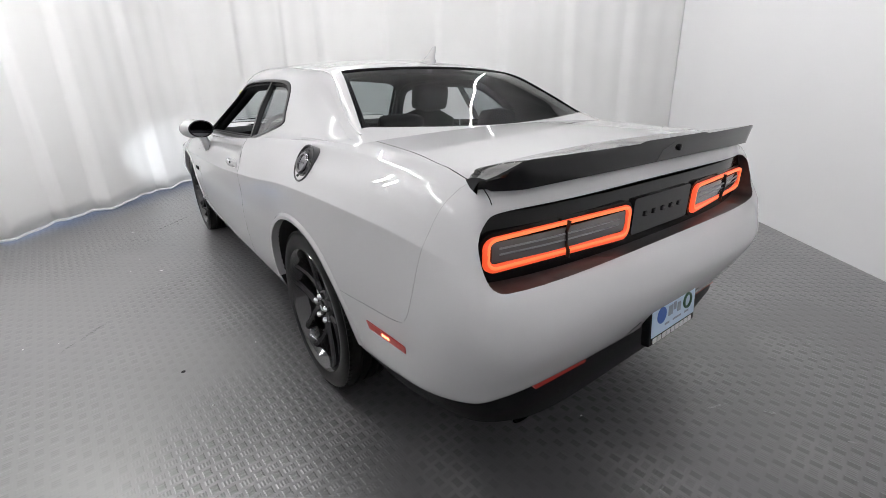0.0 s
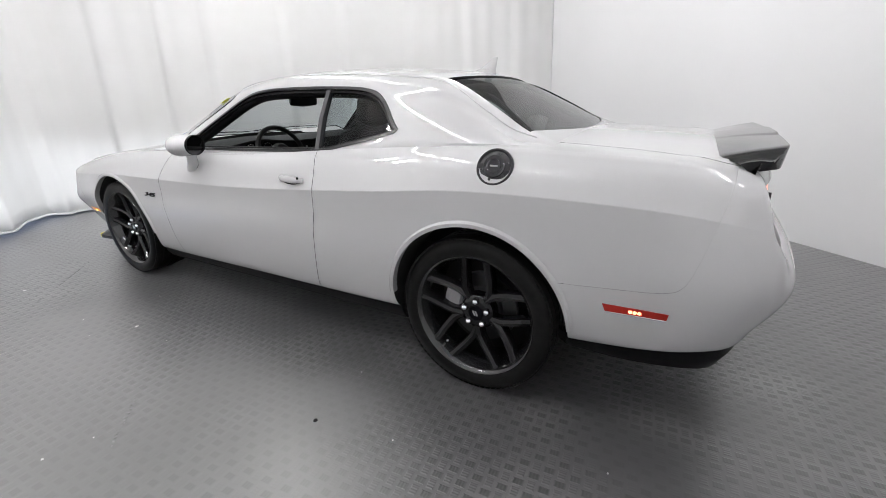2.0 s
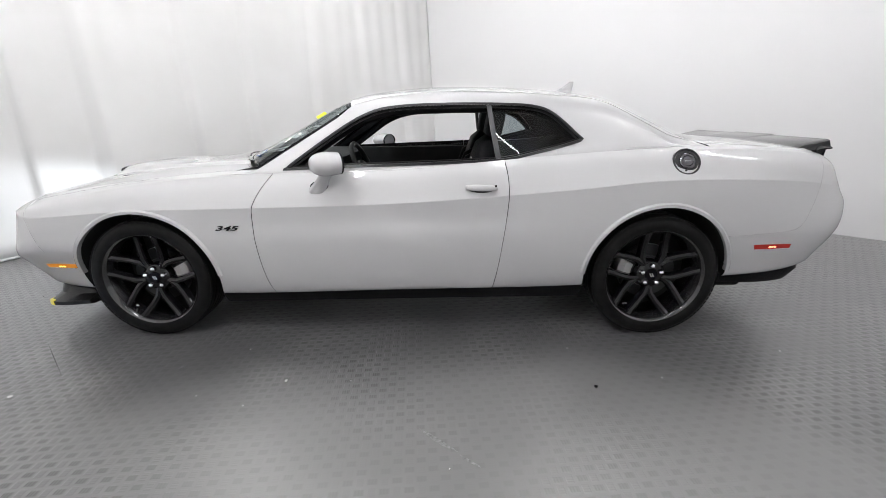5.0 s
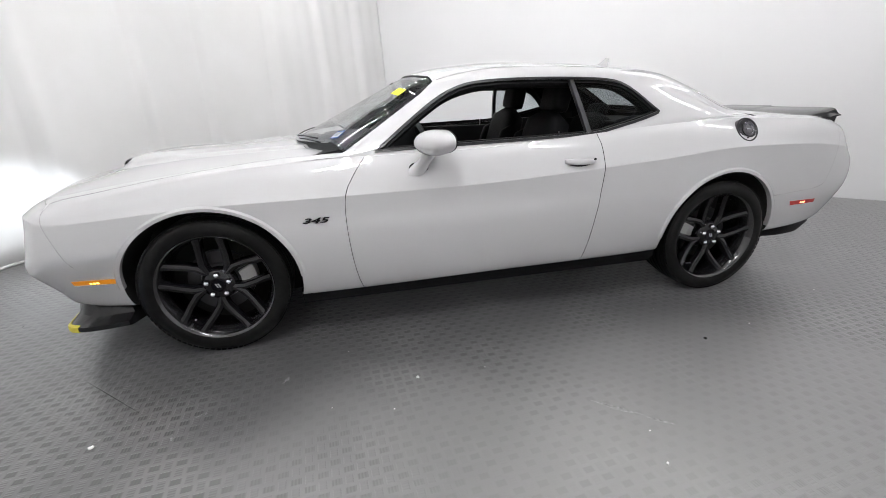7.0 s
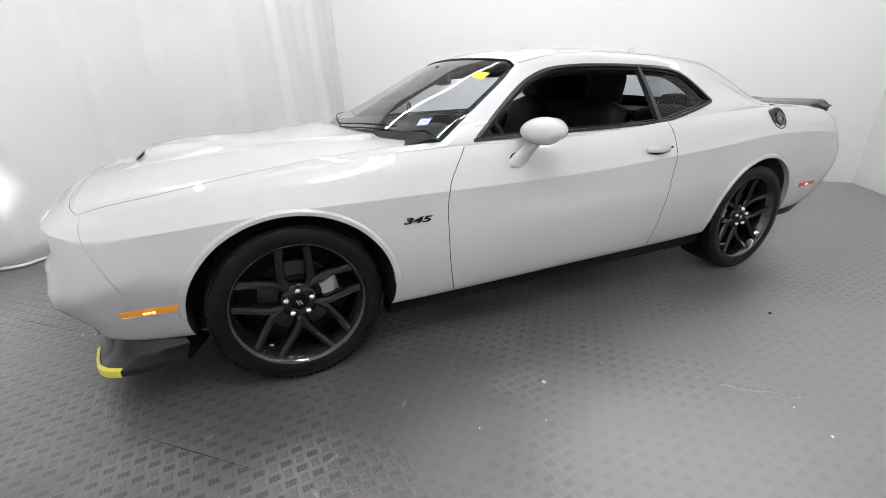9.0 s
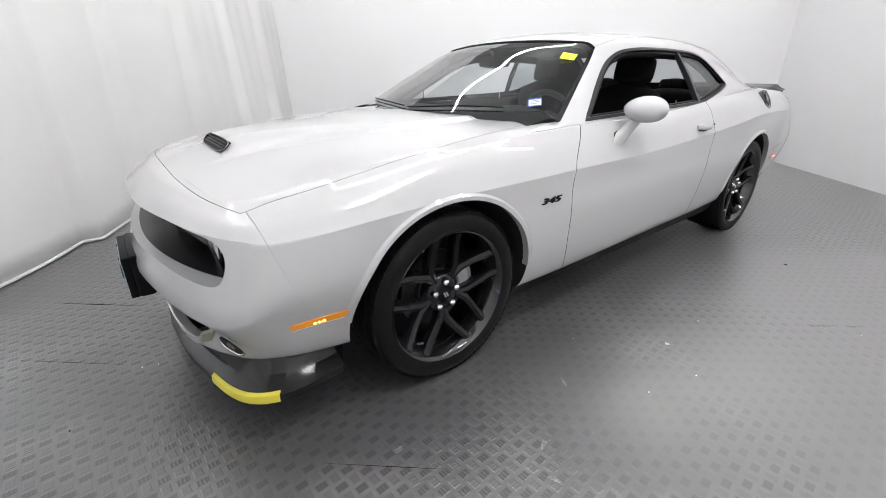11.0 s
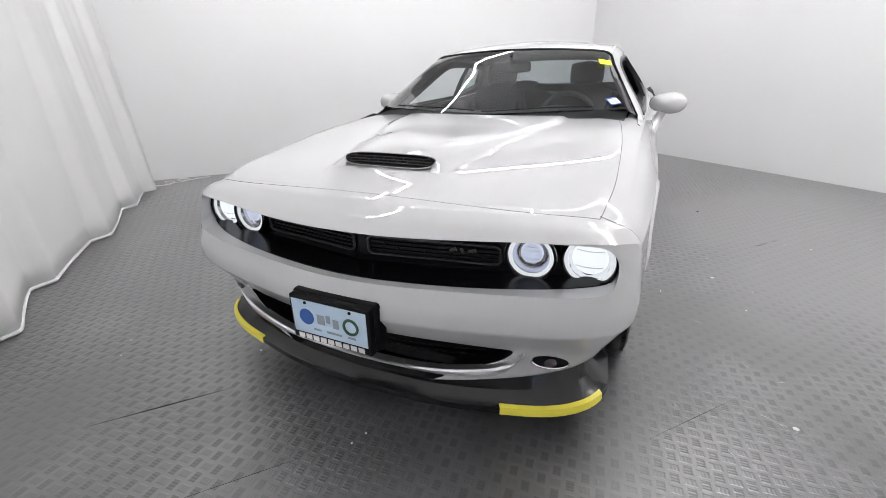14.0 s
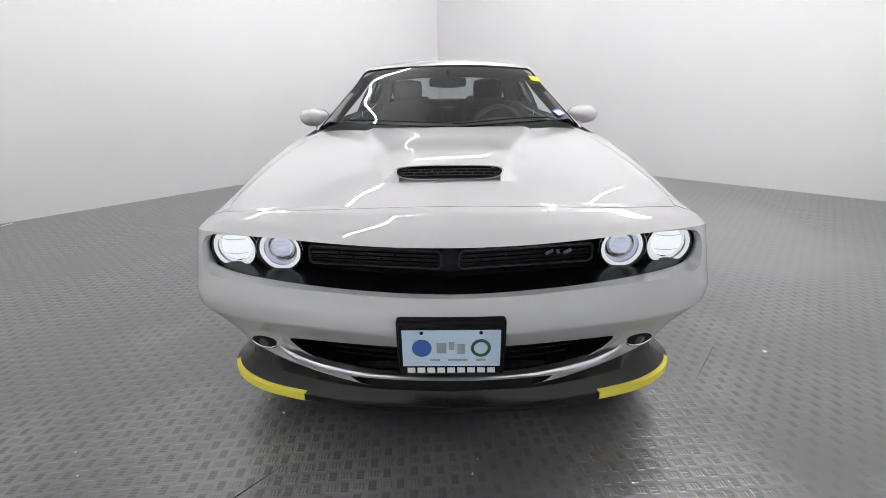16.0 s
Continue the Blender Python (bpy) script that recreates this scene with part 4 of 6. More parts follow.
# ---- wheels
def wheel(x, side):
    at = Vector((x, 0.805 * side, 0.362))
    spin = Matrix.Translation(at)
    bm = bmesh.new()
    side_wall = [(0.273, -0.10), (0.278, -0.112), (0.290, -0.118), (0.315, -0.122), (0.336, -0.117), (0.349, -0.108), (0.357, -0.094)]
    tread = []
    for y in (-0.06, -0.02, 0.02, 0.06):
        tread += [(0.362, y - 0.005), (0.355, y - 0.004), (0.355, y + 0.004), (0.362, y + 0.005)]
    profile = side_wall + tread + [(r, -y) for r, y in side_wall[::-1]]
    lathe(bm, profile, 96, at, side)
    tyre = part("tyre", bm, RUBBER, None, "black low-profile road tyre")
    bm = bmesh.new()
    for k in range(80):
        a = 6.2832 * k / 80
        for y in (-0.096, 0.096):
            m = spin @ Matrix.Rotation(-a, 4, "Y") @ Matrix.Translation((0.3538, y * side, 0))
            bmesh.ops.create_cube(bm, size=1, matrix=m @ Matrix.Diagonal((0.006, 0.028, 0.022, 1)))
    blocks = tagged(part("tread_band", bm, RUBBER, None), kind="stuff")
    bm = bmesh.new()
    lathe(bm, [(0.275, -0.11), (0.263, -0.105), (0.252, -0.08), (0.242, 0.0), (0.248, 0.06), (0.258, 0.085), (0.265, 0.1), (0.272, 0.113), (0.279, 0.117), (0.282, 0.112), (0.277, 0.104)], 96, at, side)
    rim = part("wheel", bm, BARREL, car, "black alloy wheel with five split spokes")
    tyre.parent = rim
    blocks.parent = rim
    # hub
    bm = bmesh.new()
    disc(bm, [(0.085, 0.01), (0.085, 0.045), (0.075, 0.06), (0.055, 0.068), (0.036, 0.069), (0.034, 0.062), (0.0, 0.062)], 40, at, (0, side, 0))
    part("hub", bm, RIM, rim)
    bm = bmesh.new()
    disc(bm, [(0.033, 0.06), (0.033, 0.07), (0.030, 0.074), (0.0, 0.075)], 28, at, (0, side, 0))
    part("center_cap", bm, BLACK_GLOSS, rim, "gloss black centre cap with two slanted bars")
    for d in (-0.006, 0.006):
        bm = bmesh.new()
        m = spin @ Matrix.Translation((d * side, 0.0755 * side, 0)) @ Matrix.Rotation(0.5, 4, "Y")
        bmesh.ops.create_cube(bm, size=1, matrix=m @ Matrix.Diagonal((0.006, 0.002, 0.024, 1)))
        part("cap_bar", bm, STEEL, rim)
    # five forked spokes
    for k in range(5):
        a = -math.pi / 2 + k * 2 * math.pi / 5
        bm = bmesh.new()
        for fork in (-1, 1):
            path = [(0.045, 0.06, 0.0, 0.022), (0.085, 0.066, 0.03, 0.022), (0.125, 0.069, 0.125, 0.0215), (0.180, 0.076, 0.285, 0.0205), (0.232, 0.088, 0.385, 0.021), (0.270, 0.102, 0.425, 0.025)]
            loops = []
            for i, (r, y, d, w) in enumerate(path):
                c = a + fork * d
                p = Vector((math.cos(c) * r, 0, math.sin(c) * r))
                j0, j1 = path[max(i - 1, 0)], path[min(i + 1, 5)]
                q0 = Vector((math.cos(a + fork * j0[2]) * j0[0], 0, math.sin(a + fork * j0[2]) * j0[0]))
                q1 = Vector((math.cos(a + fork * j1[2]) * j1[0], 0, math.sin(a + fork * j1[2]) * j1[0]))
                dirn = (q1 - q0).normalized()
                n = Vector((-dirn.z, 0, dirn.x))
                w *= 0.82
                loop = []
                for o, h in ((-1.25, -0.045), (-1.12, -0.015), (-0.85, -0.006), (0.0, 0.0), (0.85, -0.006), (1.12, -0.015), (1.25, -0.045)):
                    v = p + n * w * o
                    loop.append((at.x + v.x, at.y + side * (y + h), at.z + v.z))
                loops.append(loop)
            loft(bm, loops)
        part("spoke", bm, RIM, rim, angle=12)
        la = math.pi / 2 + k * 2 * math.pi / 5
        nut = at + Vector((math.cos(la) * 0.057, 0, math.sin(la) * 0.057))
        bm = bmesh.new()
        disc(bm, [(0.0155, 0.045), (0.0155, 0.074), (0.012, 0.083), (0.006, 0.087), (0.0, 0.088)], 12, nut, (0, side, 0))
        part("lug_nut", bm, CHROME, rim, "bright steel lug nut")
    bm = bmesh.new()
    disc(bm, [(0.165, -0.03), (0.165, -0.004), (0.10, -0.004), (0.095, 0.01), (0.0, 0.01)], 56, at, (0, side, 0))
    part("brake_disc", bm, DISC, rim, "dull steel brake disc")
    bm = bmesh.new()
    loops = []
    ca = math.pi - 0.2 if x > 0 else 0.22
    for k in range(9):
        c = ca - 0.26 + 0.52 * k / 8
        loops.append([(at.x + math.cos(c) * r, at.y + side * y, at.z + math.sin(c) * r) for r, y in ((0.105, -0.045), (0.105, 0.028), (0.15, 0.036), (0.182, 0.02), (0.182, -0.045))])
    loft(bm, loops)
    part("brake_caliper", bm, CALIPER, rim, "grey cast brake caliper")
    bm = bmesh.new()
    va = -0.9
    pipe(bm, [at + Vector((math.cos(va) * 0.232, side * 0.07, math.sin(va) * 0.232)), at + Vector((math.cos(va) * 0.215, side * 0.095, math.sin(va) * 0.215))], 0.004, 8)
    part("valve_stem", bm, STEEL, rim)
    bm = bmesh.new()
    disc(bm, [(0.35, -0.16), (0.35, -0.10), (0.0, -0.10)], 32, at, (0, side, 0))
    part("inner_shield", bm, VOID, rim)


for wx in (-1.473, 1.473):
    for s in (1, -1):
        wheel(wx, s)

# ---- front end
bm = bmesh.new()
ends = []
for y in np.linspace(-0.848, 0.848, 41):
    a = abs(y) / 0.848
    x = 2.268 - 0.145 * abs(y)
    front = 2.392 - 0.235 * y * y - 0.035 * a**6
    sill = 0.604 + 0.014 * a + 0.014 * a**4
    ends.append([(front, y, sill - 0.02), (front, y, sill), (x + 0.05, y, sill + 0.003), (x + 0.014, y, sill + 0.006), (x, y, sill + 0.020), (x - 0.006, y, 0.71), (x - 0.012, y, 0.765), (x - 0.07, y, 0.765), (x - 0.07, y, sill - 0.02)])
loft(bm, ends)
part("grille_panel", bm, BLACK_GLOSS, car, "gloss black recessed grille panel")


def rounded(y0, y1, z0, z1, r, n=4):
    out = []
    for cy, cz, a0 in ((y1 - r, z1 - r, 0), (y0 + r, z1 - r, 1), (y0 + r, z0 + r, 2), (y1 - r, z0 + r, 3)):
        for k in range(n + 1):
            a = math.pi / 2 * (a0 + k / n)
            out.append((cy + r * math.cos(a), cz + r * math.sin(a)))
    return out


for s in (1, -1):
    slot = rounded(0.03, 0.497, 0.636, 0.700, 0.018)
    line = [(2.274 - 0.145 * y, y * s, z) for y, z in slot]
    bm = bmesh.new()
    pipe(bm, line, 0.0045, 8, closed=True)
    slot_frame = part("grille_frame", bm, TRIM_GREY, car, "dark grey rounded frame of a grille slot")
    for z in (0.653, 0.668, 0.683):
        bm = bmesh.new()
        pipe(bm, [(2.270 - 0.145 * y, y * s, z) for y in np.linspace(0.04, 0.487, 9)], 0.0028, 6)
        part("grille_bar", bm, BLACK, slot_frame)
    for k in range(8):
        y = 0.09 + k * 0.05
        bm = bmesh.new()
        x = 2.270 - 0.145 * y
        zz = 0.6605 if k % 2 else 0.6755
        pipe(bm, [(x, y * s, zz - 0.007), (x, y * s, zz + 0.007)], 0.0028, 6)
        part("grille_bar", bm, BLACK, slot_frame)
# the badge in the grille: slanted silver bars
for y, w, h in ((0.405, 0.030, 0.030), (0.372, 0.012, 0.044), (0.34, 0.030, 0.028)):
    bm = bmesh.new()
    m = Matrix.Translation((2.278 - 0.145 * y, y, 0.678)) @ Matrix.Rotation(0.5, 4, "X")
    bmesh.ops.create_cube(bm, size=1, matrix=m @ Matrix.Diagonal((0.006, w, h * 0.45, 1)))
    part("grille_badge_bar", bm, HUB, car, "slanted dark metal badge stroke")


def headlight(y, r, bright):
    x = 2.186 - 0.028 * (abs(y) > 0.7)
    at, ax = Vector((x, y, 0.688)), (1, 0, 0)
    bm = bmesh.new()
    disc(bm, [(r + 0.010, -0.03), (r + 0.010, 0.03), (r + 0.004, 0.038), (r - 0.001, 0.034), (r - 0.003, 0.0), (0.0, -0.015)], 48, at, ax)
    lamp = part("headlight", bm, BLACK_GLOSS, car, "round headlight with a glowing white ring, lit")
    bm = bmesh.new()
    ring = 0.0065
    pipe(bm, [at + Vector((0.024, math.cos(6.2832 * k / 48) * (r - ring - 0.002), math.sin(6.2832 * k / 48) * (r - ring - 0.002))) for k in range(48)], ring, 10, closed=True)
    part("light_ring", bm, LED, lamp, "glowing white ring")
    bm = bmesh.new()
    pipe(bm, [at + Vector((0.030, math.cos(6.2832 * k / 48) * (r + 0.006), math.sin(6.2832 * k / 48) * (r + 0.006))) for k in range(48)], 0.0035, 8, closed=True)
    part("bezel", bm, CHROME, lamp, "thin bright bezel")
    bm = bmesh.new()
    disc(bm, [(r - 0.006, -0.012), (r - 0.006, 0.02), (r - 0.015, 0.022), (r - 0.024, 0.010), (r * 0.62, -0.004), (r * 0.58, 0.004), (0.0, 0.004)], 48, at, ax)
    part("reflector", bm, CHROME, lamp, "bright reflector bowl")
    bm = bmesh.new()
    w = 0.74 if bright else 0.5
    disc(bm, [(r * w, 0.0), (r * w * 0.9, 0.014), (r * w * 0.5, 0.024), (0.0, 0.028)], 36, at + Vector((0, 0, 0.004)), ax)
    part("projector_lens", bm, LENS_WHITE if bright else LENS_BLUE, lamp, "bright projector lens" if bright else "bluish projector lens")
    for k in range(5 if not bright else 3):
        bm = bmesh.new()
        z = (k - 2) * 0.013 if not bright else (k - 1) * 0.026
        half = math.sqrt(max((r * w * 0.85) ** 2 - z * z, 0))
        pipe(bm, [at + Vector((0.024 - 6 * (t * half) ** 2, t * half, z + 0.004)) for t in np.linspace(-1, 1, 9)], 0.0016, 6)
        part("lens_rib", bm, STEEL, lamp)
    bm = bmesh.new()
    disc(bm, [(r - 0.002, 0.034), (r * 0.7, 0.045), (r * 0.35, 0.052), (0.0, 0.054)], 40, at, ax)
    part("lens_cover", bm, GLASS_LENS, lamp, "clear lens cover").visible_shadow = False


for s in (1, -1):
    headlight(0.768 * s, 0.077, True)
    headlight(0.595 * s, 0.074, False)
    beam = new("headlight_beam", bpy.data.lights.new("headlight_beam", "SPOT"))
    beam.data.energy, beam.data.spot_size, beam.data.spot_blend, beam.data.shadow_soft_size = 46, radians(42), 0.9, 0.03
    beam.data.color = (0.88, 0.94, 1.0)
    beam.matrix_world = look((2.41, 0.765 * s, 0.69), (3.41, 0.80 * s, 0.55)) @ Matrix.Diagonal((2.2, 1, 1, 1))

# lower intake mesh
for z in (0.295, 0.318, 0.341, 0.364):
    w = 0.37 + (z - 0.26) * 1.6
    bm = bmesh.new()
    pipe(bm, [(2.30 - 0.16 * (y / 0.7) ** 2, y, z) for y in np.linspace(-w, w, 17)], 0.004, 6)
    part("intake_bar", bm, BLACK, car)
# silver lip under the intake; its brighter metal imitates the light it catches
bm = bmesh.new()
loops = []
for y, z in catmull([(-0.612, 0.378), (-0.565, 0.33), (-0.465, 0.292), (-0.28, 0.268), (0.0, 0.262), (0.28, 0.268), (0.465, 0.292), (0.565, 0.33), (0.612, 0.378)], 6):
    p = Vector((2.370 - 0.15 * y * y, y, z))
    thick = 0.007 + 0.010 * step(0.2, 0.5, abs(y)) * step(0.62, 0.54, abs(y))
    loops.append([p + Vector((-0.03, 0, thick)), p + Vector((0.002, 0, thick)), p + Vector((0.007, 0, thick * 0.4)), p + Vector((0.005, 0, -thick * 0.7)), p + Vector((-0.03, 0, -thick))])
loft(bm, loops)
part("intake_lip", bm, LIP, car, "silver lip round the lower intake, coloured brighter as if catching light")
# fog lamps
for s in (1, -1):
    pts = [on_end(s * (0.69 + 0.056 * math.cos(a)), 0.343 + 0.027 * math.sin(a) - 0.006 * math.cos(a), 1, 0.003) for a in np.linspace(0, 6.2832, 25)[:-1]]
    fog = plaque("fog_lamp", pts, Vector((-0.03, 0, 0)), BLACK, car, "small black oval fog lamp recess")
    c = on_end(s * 0.69, 0.34, 1, 0.0)
    tilt = BODY_TREE.ray_cast(Vector((4, s * 0.69, 0.34)), Vector((-1, 0, 0)))[1]
    bm = bmesh.new()
    disc(bm, [(0.021, -0.002), (0.020, 0.004), (0.011, 0.007), (0.0, 0.008)], 20, c, tilt)
    rim_line = [on_end(s * (0.69 + 0.057 * math.cos(a)), 0.343 + 0.028 * math.sin(a) - 0.006 * math.cos(a), 1, 0.003) for a in np.linspace(math.pi, 6.2832, 15)]
    bm2 = bmesh.new()
    pipe(bm2, rim_line, 0.004, 8)
    part("fog_rim", bm2, CHROME, fog, "bright lower rim of the fog lamp")
    part("fog_lens", bm, LENS_SMOKE, fog, "small glass fog lens")

# chin splitter with yellow shipping guards
EDGE = catmull([(1.93, 0.855, 0.18), (2.04, 0.868, 0.176), (2.13, 0.868, 0.174), (2.22, 0.815, 0.162), (2.275, 0.71, 0.14), (2.315, 0.545, 0.125), (2.36, 0.3, 0.115), (2.38, 0, 0.112)], 6)
ROOT = catmull([(1.94, 0.775, 0.270), (2.03, 0.785, 0.280), (2.09, 0.775, 0.290), (2.155, 0.755, 0.306), (2.235, 0.655, 0.296), (2.285, 0.53, 0.270), (2.33, 0.3, 0.25), (2.345, 0, 0.245)], 6)


def chin_loop(e, r, flip):
    out = Vector((e[0] - 1.6, e[1] * 0.9, 0)).normalized()
    e0 = Vector(e)
    rv = Vector(r)
    mid = rv.lerp(e0 + Vector((0, 0, 0.045)), 0.6) - out * 0.03 - Vector((0, 0, 0.012))
    pts = [rv - out * 0.05, rv - out * 0.003, mid, e0 + Vector((0, 0, 0.034)) - out * 0.012, e0 + Vector((0, 0, 0.030)), e0 + Vector((0, 0, 0.006)), e0 - out * 0.015, e0 - out * 0.2 + Vector((0, 0, 0.01))]
    return [Vector((p.x, p.y * flip, p.z)) for p in pts]


loops = [chin_loop(e, r, 1) for e, r in zip(EDGE, ROOT)] + [chin_loop(e, r, -1) for e, r in list(zip(EDGE, ROOT))[-2::-1]]
bm = bmesh.new()
loft(bm, loops)
part("front_splitter", bm, SPLITTER, car, "black plastic chin splitter under the bumper")
for s in (1, -1):
    bm = bmesh.new()
    tl = []
    for e in EDGE[14:31]:
        out = Vector((e[0] - 1.6, e[1] * 0.9, 0)).normalized()
        p = Vector(e)
        ring = [p + out * 0.003 + Vector((0, 0, 0.004)), p + out * 0.005 + Vector((0, 0, 0.018)), p + out * 0.002 + Vector((0, 0, 0.034)), p - out * 0.012 + Vector((0, 0, 0.040)), p - out * 0.015 + Vector((0, 0, 0.0))]
        tl.append([Vector((q.x, q.y * s, q.z)) for q in ring])
    loft(bm, tl)
    part("edge_guard", bm, TAPE, car, "yellow plastic guard on the splitter edge")

# ---- number plates: plain shapes only, no writing
def plate(name, mid, end, tilt, label, tall=0.16):
    """A plate in its frame, facing along +x or -x."""
    m = Matrix.Translation(mid) @ Matrix.Rotation(tilt, 4, "Y") @ Matrix.Rotation(0 if end > 0 else math.pi, 4, "Z")

    def block(x0, x1, y0, y1, z0, z1, mat_, label_="", par=None, nm="plate_mark", bev=0.0):
        b = bmesh.new()
        box(b, x0, x1, y0, y1, z0, z1, bev)
        bmesh.ops.transform(b, matrix=m, verts=b.verts)
        return part(nm, b, mat_, par or car, label_)

    frame_ob = block(-0.03, 0.0, -0.162, 0.162, -tall / 2, tall / 2, BLACK, label, nm=name, bev=0.006)
    block(0.0005, 0.003, -0.15, 0.15, -tall / 2 + 0.032, tall / 2 - 0.012, PLATE_BLUE, "pale blue dealer plate", frame_ob, "plate_sheet")
    for k in range(9):
        y = -0.125 + k * 0.031
        block(0.0005, 0.0025, y - 0.012, y + 0.012, -tall / 2 + 0.007, -tall / 2 + 0.025, PLATE_WHITE, "", frame_ob)
    b = bmesh.new()
    disc(b, [(0.030, 0.003), (0.030, 0.0045), (0.0, 0.0045)], 28, (0, -0.09, 0.012), (1, 0, 0))
    bmesh.ops.transform(b, matrix=m, verts=b.verts)
    part("plate_mark", b, PLATE_MARK, frame_ob, "round blue mark")
    b = bmesh.new()
    pipe(b, [(0.004, 0.09 + 0.026 * math.cos(6.2832 * k / 24), 0.012 + 0.026 * math.sin(6.2832 * k / 24)) for k in range(24)], 0.005, 6, closed=True)
    bmesh.ops.transform(b, matrix=m, verts=b.verts)
    part("plate_mark", b, PLATE_GREEN, frame_ob, "round dark green ring mark")
    for y, z, w, h in ((-0.03, 0.012, 0.03, 0.036), (0.0, 0.02, 0.016, 0.028), (0.03, 0.008, 0.022, 0.034)):
        block(0.003, 0.0045, y - w / 2, y + w / 2, z - h / 2, z + h / 2, PLATE_GREY, "", frame_ob)
    for y, w in ((-0.05, 0.03), (0.02, 0.06), (0.09, 0.03)):
        block(0.003, 0.004, y - w / 2, y + w / 2, -0.034, -0.027, PLATE_GREY, "", frame_ob)
    for y in (-0.09, 0.09):
        b = bmesh.new()
        disc(b, [(0.006, 0.003), (0.005, 0.006), (0.0, 0.0065)], 10, (0, y, tall / 2 - 0.02), (1, 0, 0))
        bmesh.ops.transform(b, matrix=m, verts=b.verts)
        part("plate_screw", b, BLACK, frame_ob)
    return frame_ob


plate("front_plate", (2.487, 0, 0.455), 1, 0.0, "black plate holder with a pale blue dealer plate", 0.17)
bm = bmesh.new()
box(bm, 2.40, 2.46, -0.172, 0.172, 0.37, 0.545, 0.012)
part("plate_bracket", bm, BLACK, car, "black plastic plate bracket on the bumper")

# ---- tail
bm = bmesh.new()
loops = []
for y in np.linspace(-0.80, 0.80, 27):
    x = -2.462 + 0.062 * (abs(y) / 0.8) ** 3
    loops.append([(x, y, 0.75), (x - 0.004, y, 0.87), (x + 0.005, y, 0.975), (x + 0.05, y, 0.975), (x + 0.05, y, 0.75)])
loft(bm, loops)
part("tail_panel", bm, PIANO, car, "gloss black panel between the tail lights")
bm = bmesh.new()
pts = [Vector((-2.472, y, z)) for y, z in rounded(-0.185, 0.185, 0.815, 0.935, 0.012)]
f = [bm.verts.new(p) for p in pts]
b = [bm.verts.new(p + Vector((0.02, 0, 0))) for p in pts]
bm.faces.new(f)
for k in range(len(f)):
    bm.faces.new((f[k], f[(k + 1) % len(f)], b[(k + 1) % len(f)], b[k]))
tail_mid = part("tail_center", bm, PIANO, car, "gloss black centre panel between the tail lights")
for k in range(5):
    bm = bmesh.new()
    box(bm, -2.476, -2.471, 0.112 - k * 0.056 - 0.010, 0.112 - k * 0.056 + 0.010, 0.868, 0.884, 0.002)
    part("badge_letter", bm, BLACK_GLOSS, tail_mid, "dark raised badge letter block")


def tail_light(s):
    def at(y, z, out=0.0):
        return Vector((-2.468 + 0.062 * (abs(y) / 0.8) ** 3 - out, y * s, z))

    def slope(y, z):
        # the lamp rises and narrows a little towards its outer end
        f = (y - 0.205) / 0.583
        return y, (0.814 + 0.010 * f) + (z - 0.8) / 0.12 * (0.112 - 0.016 * f)

    ring = [slope(y, z) for y, z in rounded(0.205, 0.775, 0.80, 0.92, 0.034, 6)]
    inner = [slope(y, z) for y, z in rounded(0.230, 0.757, 0.828, 0.909, 0.020, 6)]
    pts = [at(y, z, 0.004) for y, z in grow(ring, 0.012)]
    lens = plaque("tail_light", pts, Vector((0.02, 0, 0)), BLACK_GLOSS, car, "wide red tail light with a glowing ring, lit")
    bm = bmesh.new()
    loops = []
    for (a, b), (c, d) in zip(ring, inner):
        loops.append([at(a, b, 0.004), at(a, b, 0.010), at((a + c) / 2, (b + d) / 2, 0.016), at(c, d, 0.010), at(c, d, 0.004)])
    loops.append(loops[0])
    loft(bm, loops, caps=False)
    part("light_ring", bm, TAIL, lens, "glowing red-orange light ring")
    core = [slope(y, z) for y, z in rounded(0.220, 0.764, 0.816, 0.913, 0.026, 6)]
    bm = bmesh.new()
    pipe(bm, [at(y, z, 0.0115) for y, z in core], 0.0052, 10, closed=True)
    part("ring_core", bm, TAIL_HOT, lens, "brighter orange middle of the ring")
    bm = bmesh.new()
    loops = [[at(*slope(y, z), o) for z, o in ((0.832, 0.005), (0.832, 0.007), (0.867, 0.010), (0.902, 0.007), (0.902, 0.005))] for y in np.linspace(0.236, 0.751, 12)]
    loft(bm, loops)
    part("center_lens", bm, LENS_SMOKE, lens, "smoked centre lens")
    for z in (0.86, 0.88):
        bm = bmesh.new()
        pipe(bm, [at(*slope(y, z), 0.009) for y in np.linspace(0.27, 0.73, 10)], 0.003, 6)
        part("lens_rib", bm, STEEL_DULL, lens)
    bm = bmesh.new()
    loops = [[at(*slope(y, z), o) for y, o in ((0.500 + d, 0.004), (0.500 + d, 0.0168), (0.502 + d, 0.0168), (0.502 + d, 0.004))] for z, d in ((0.797, -0.008), (0.825, -0.006), (0.845, 0.004), (0.89, 0.008), (0.905, 0.0), (0.923, -0.002))]
    loft(bm, loops)
    part("lens_seam", bm, TRIM_DARK, lens, "thin dark seam across the lens")


for s in (1, -1):
    tail_light(s)

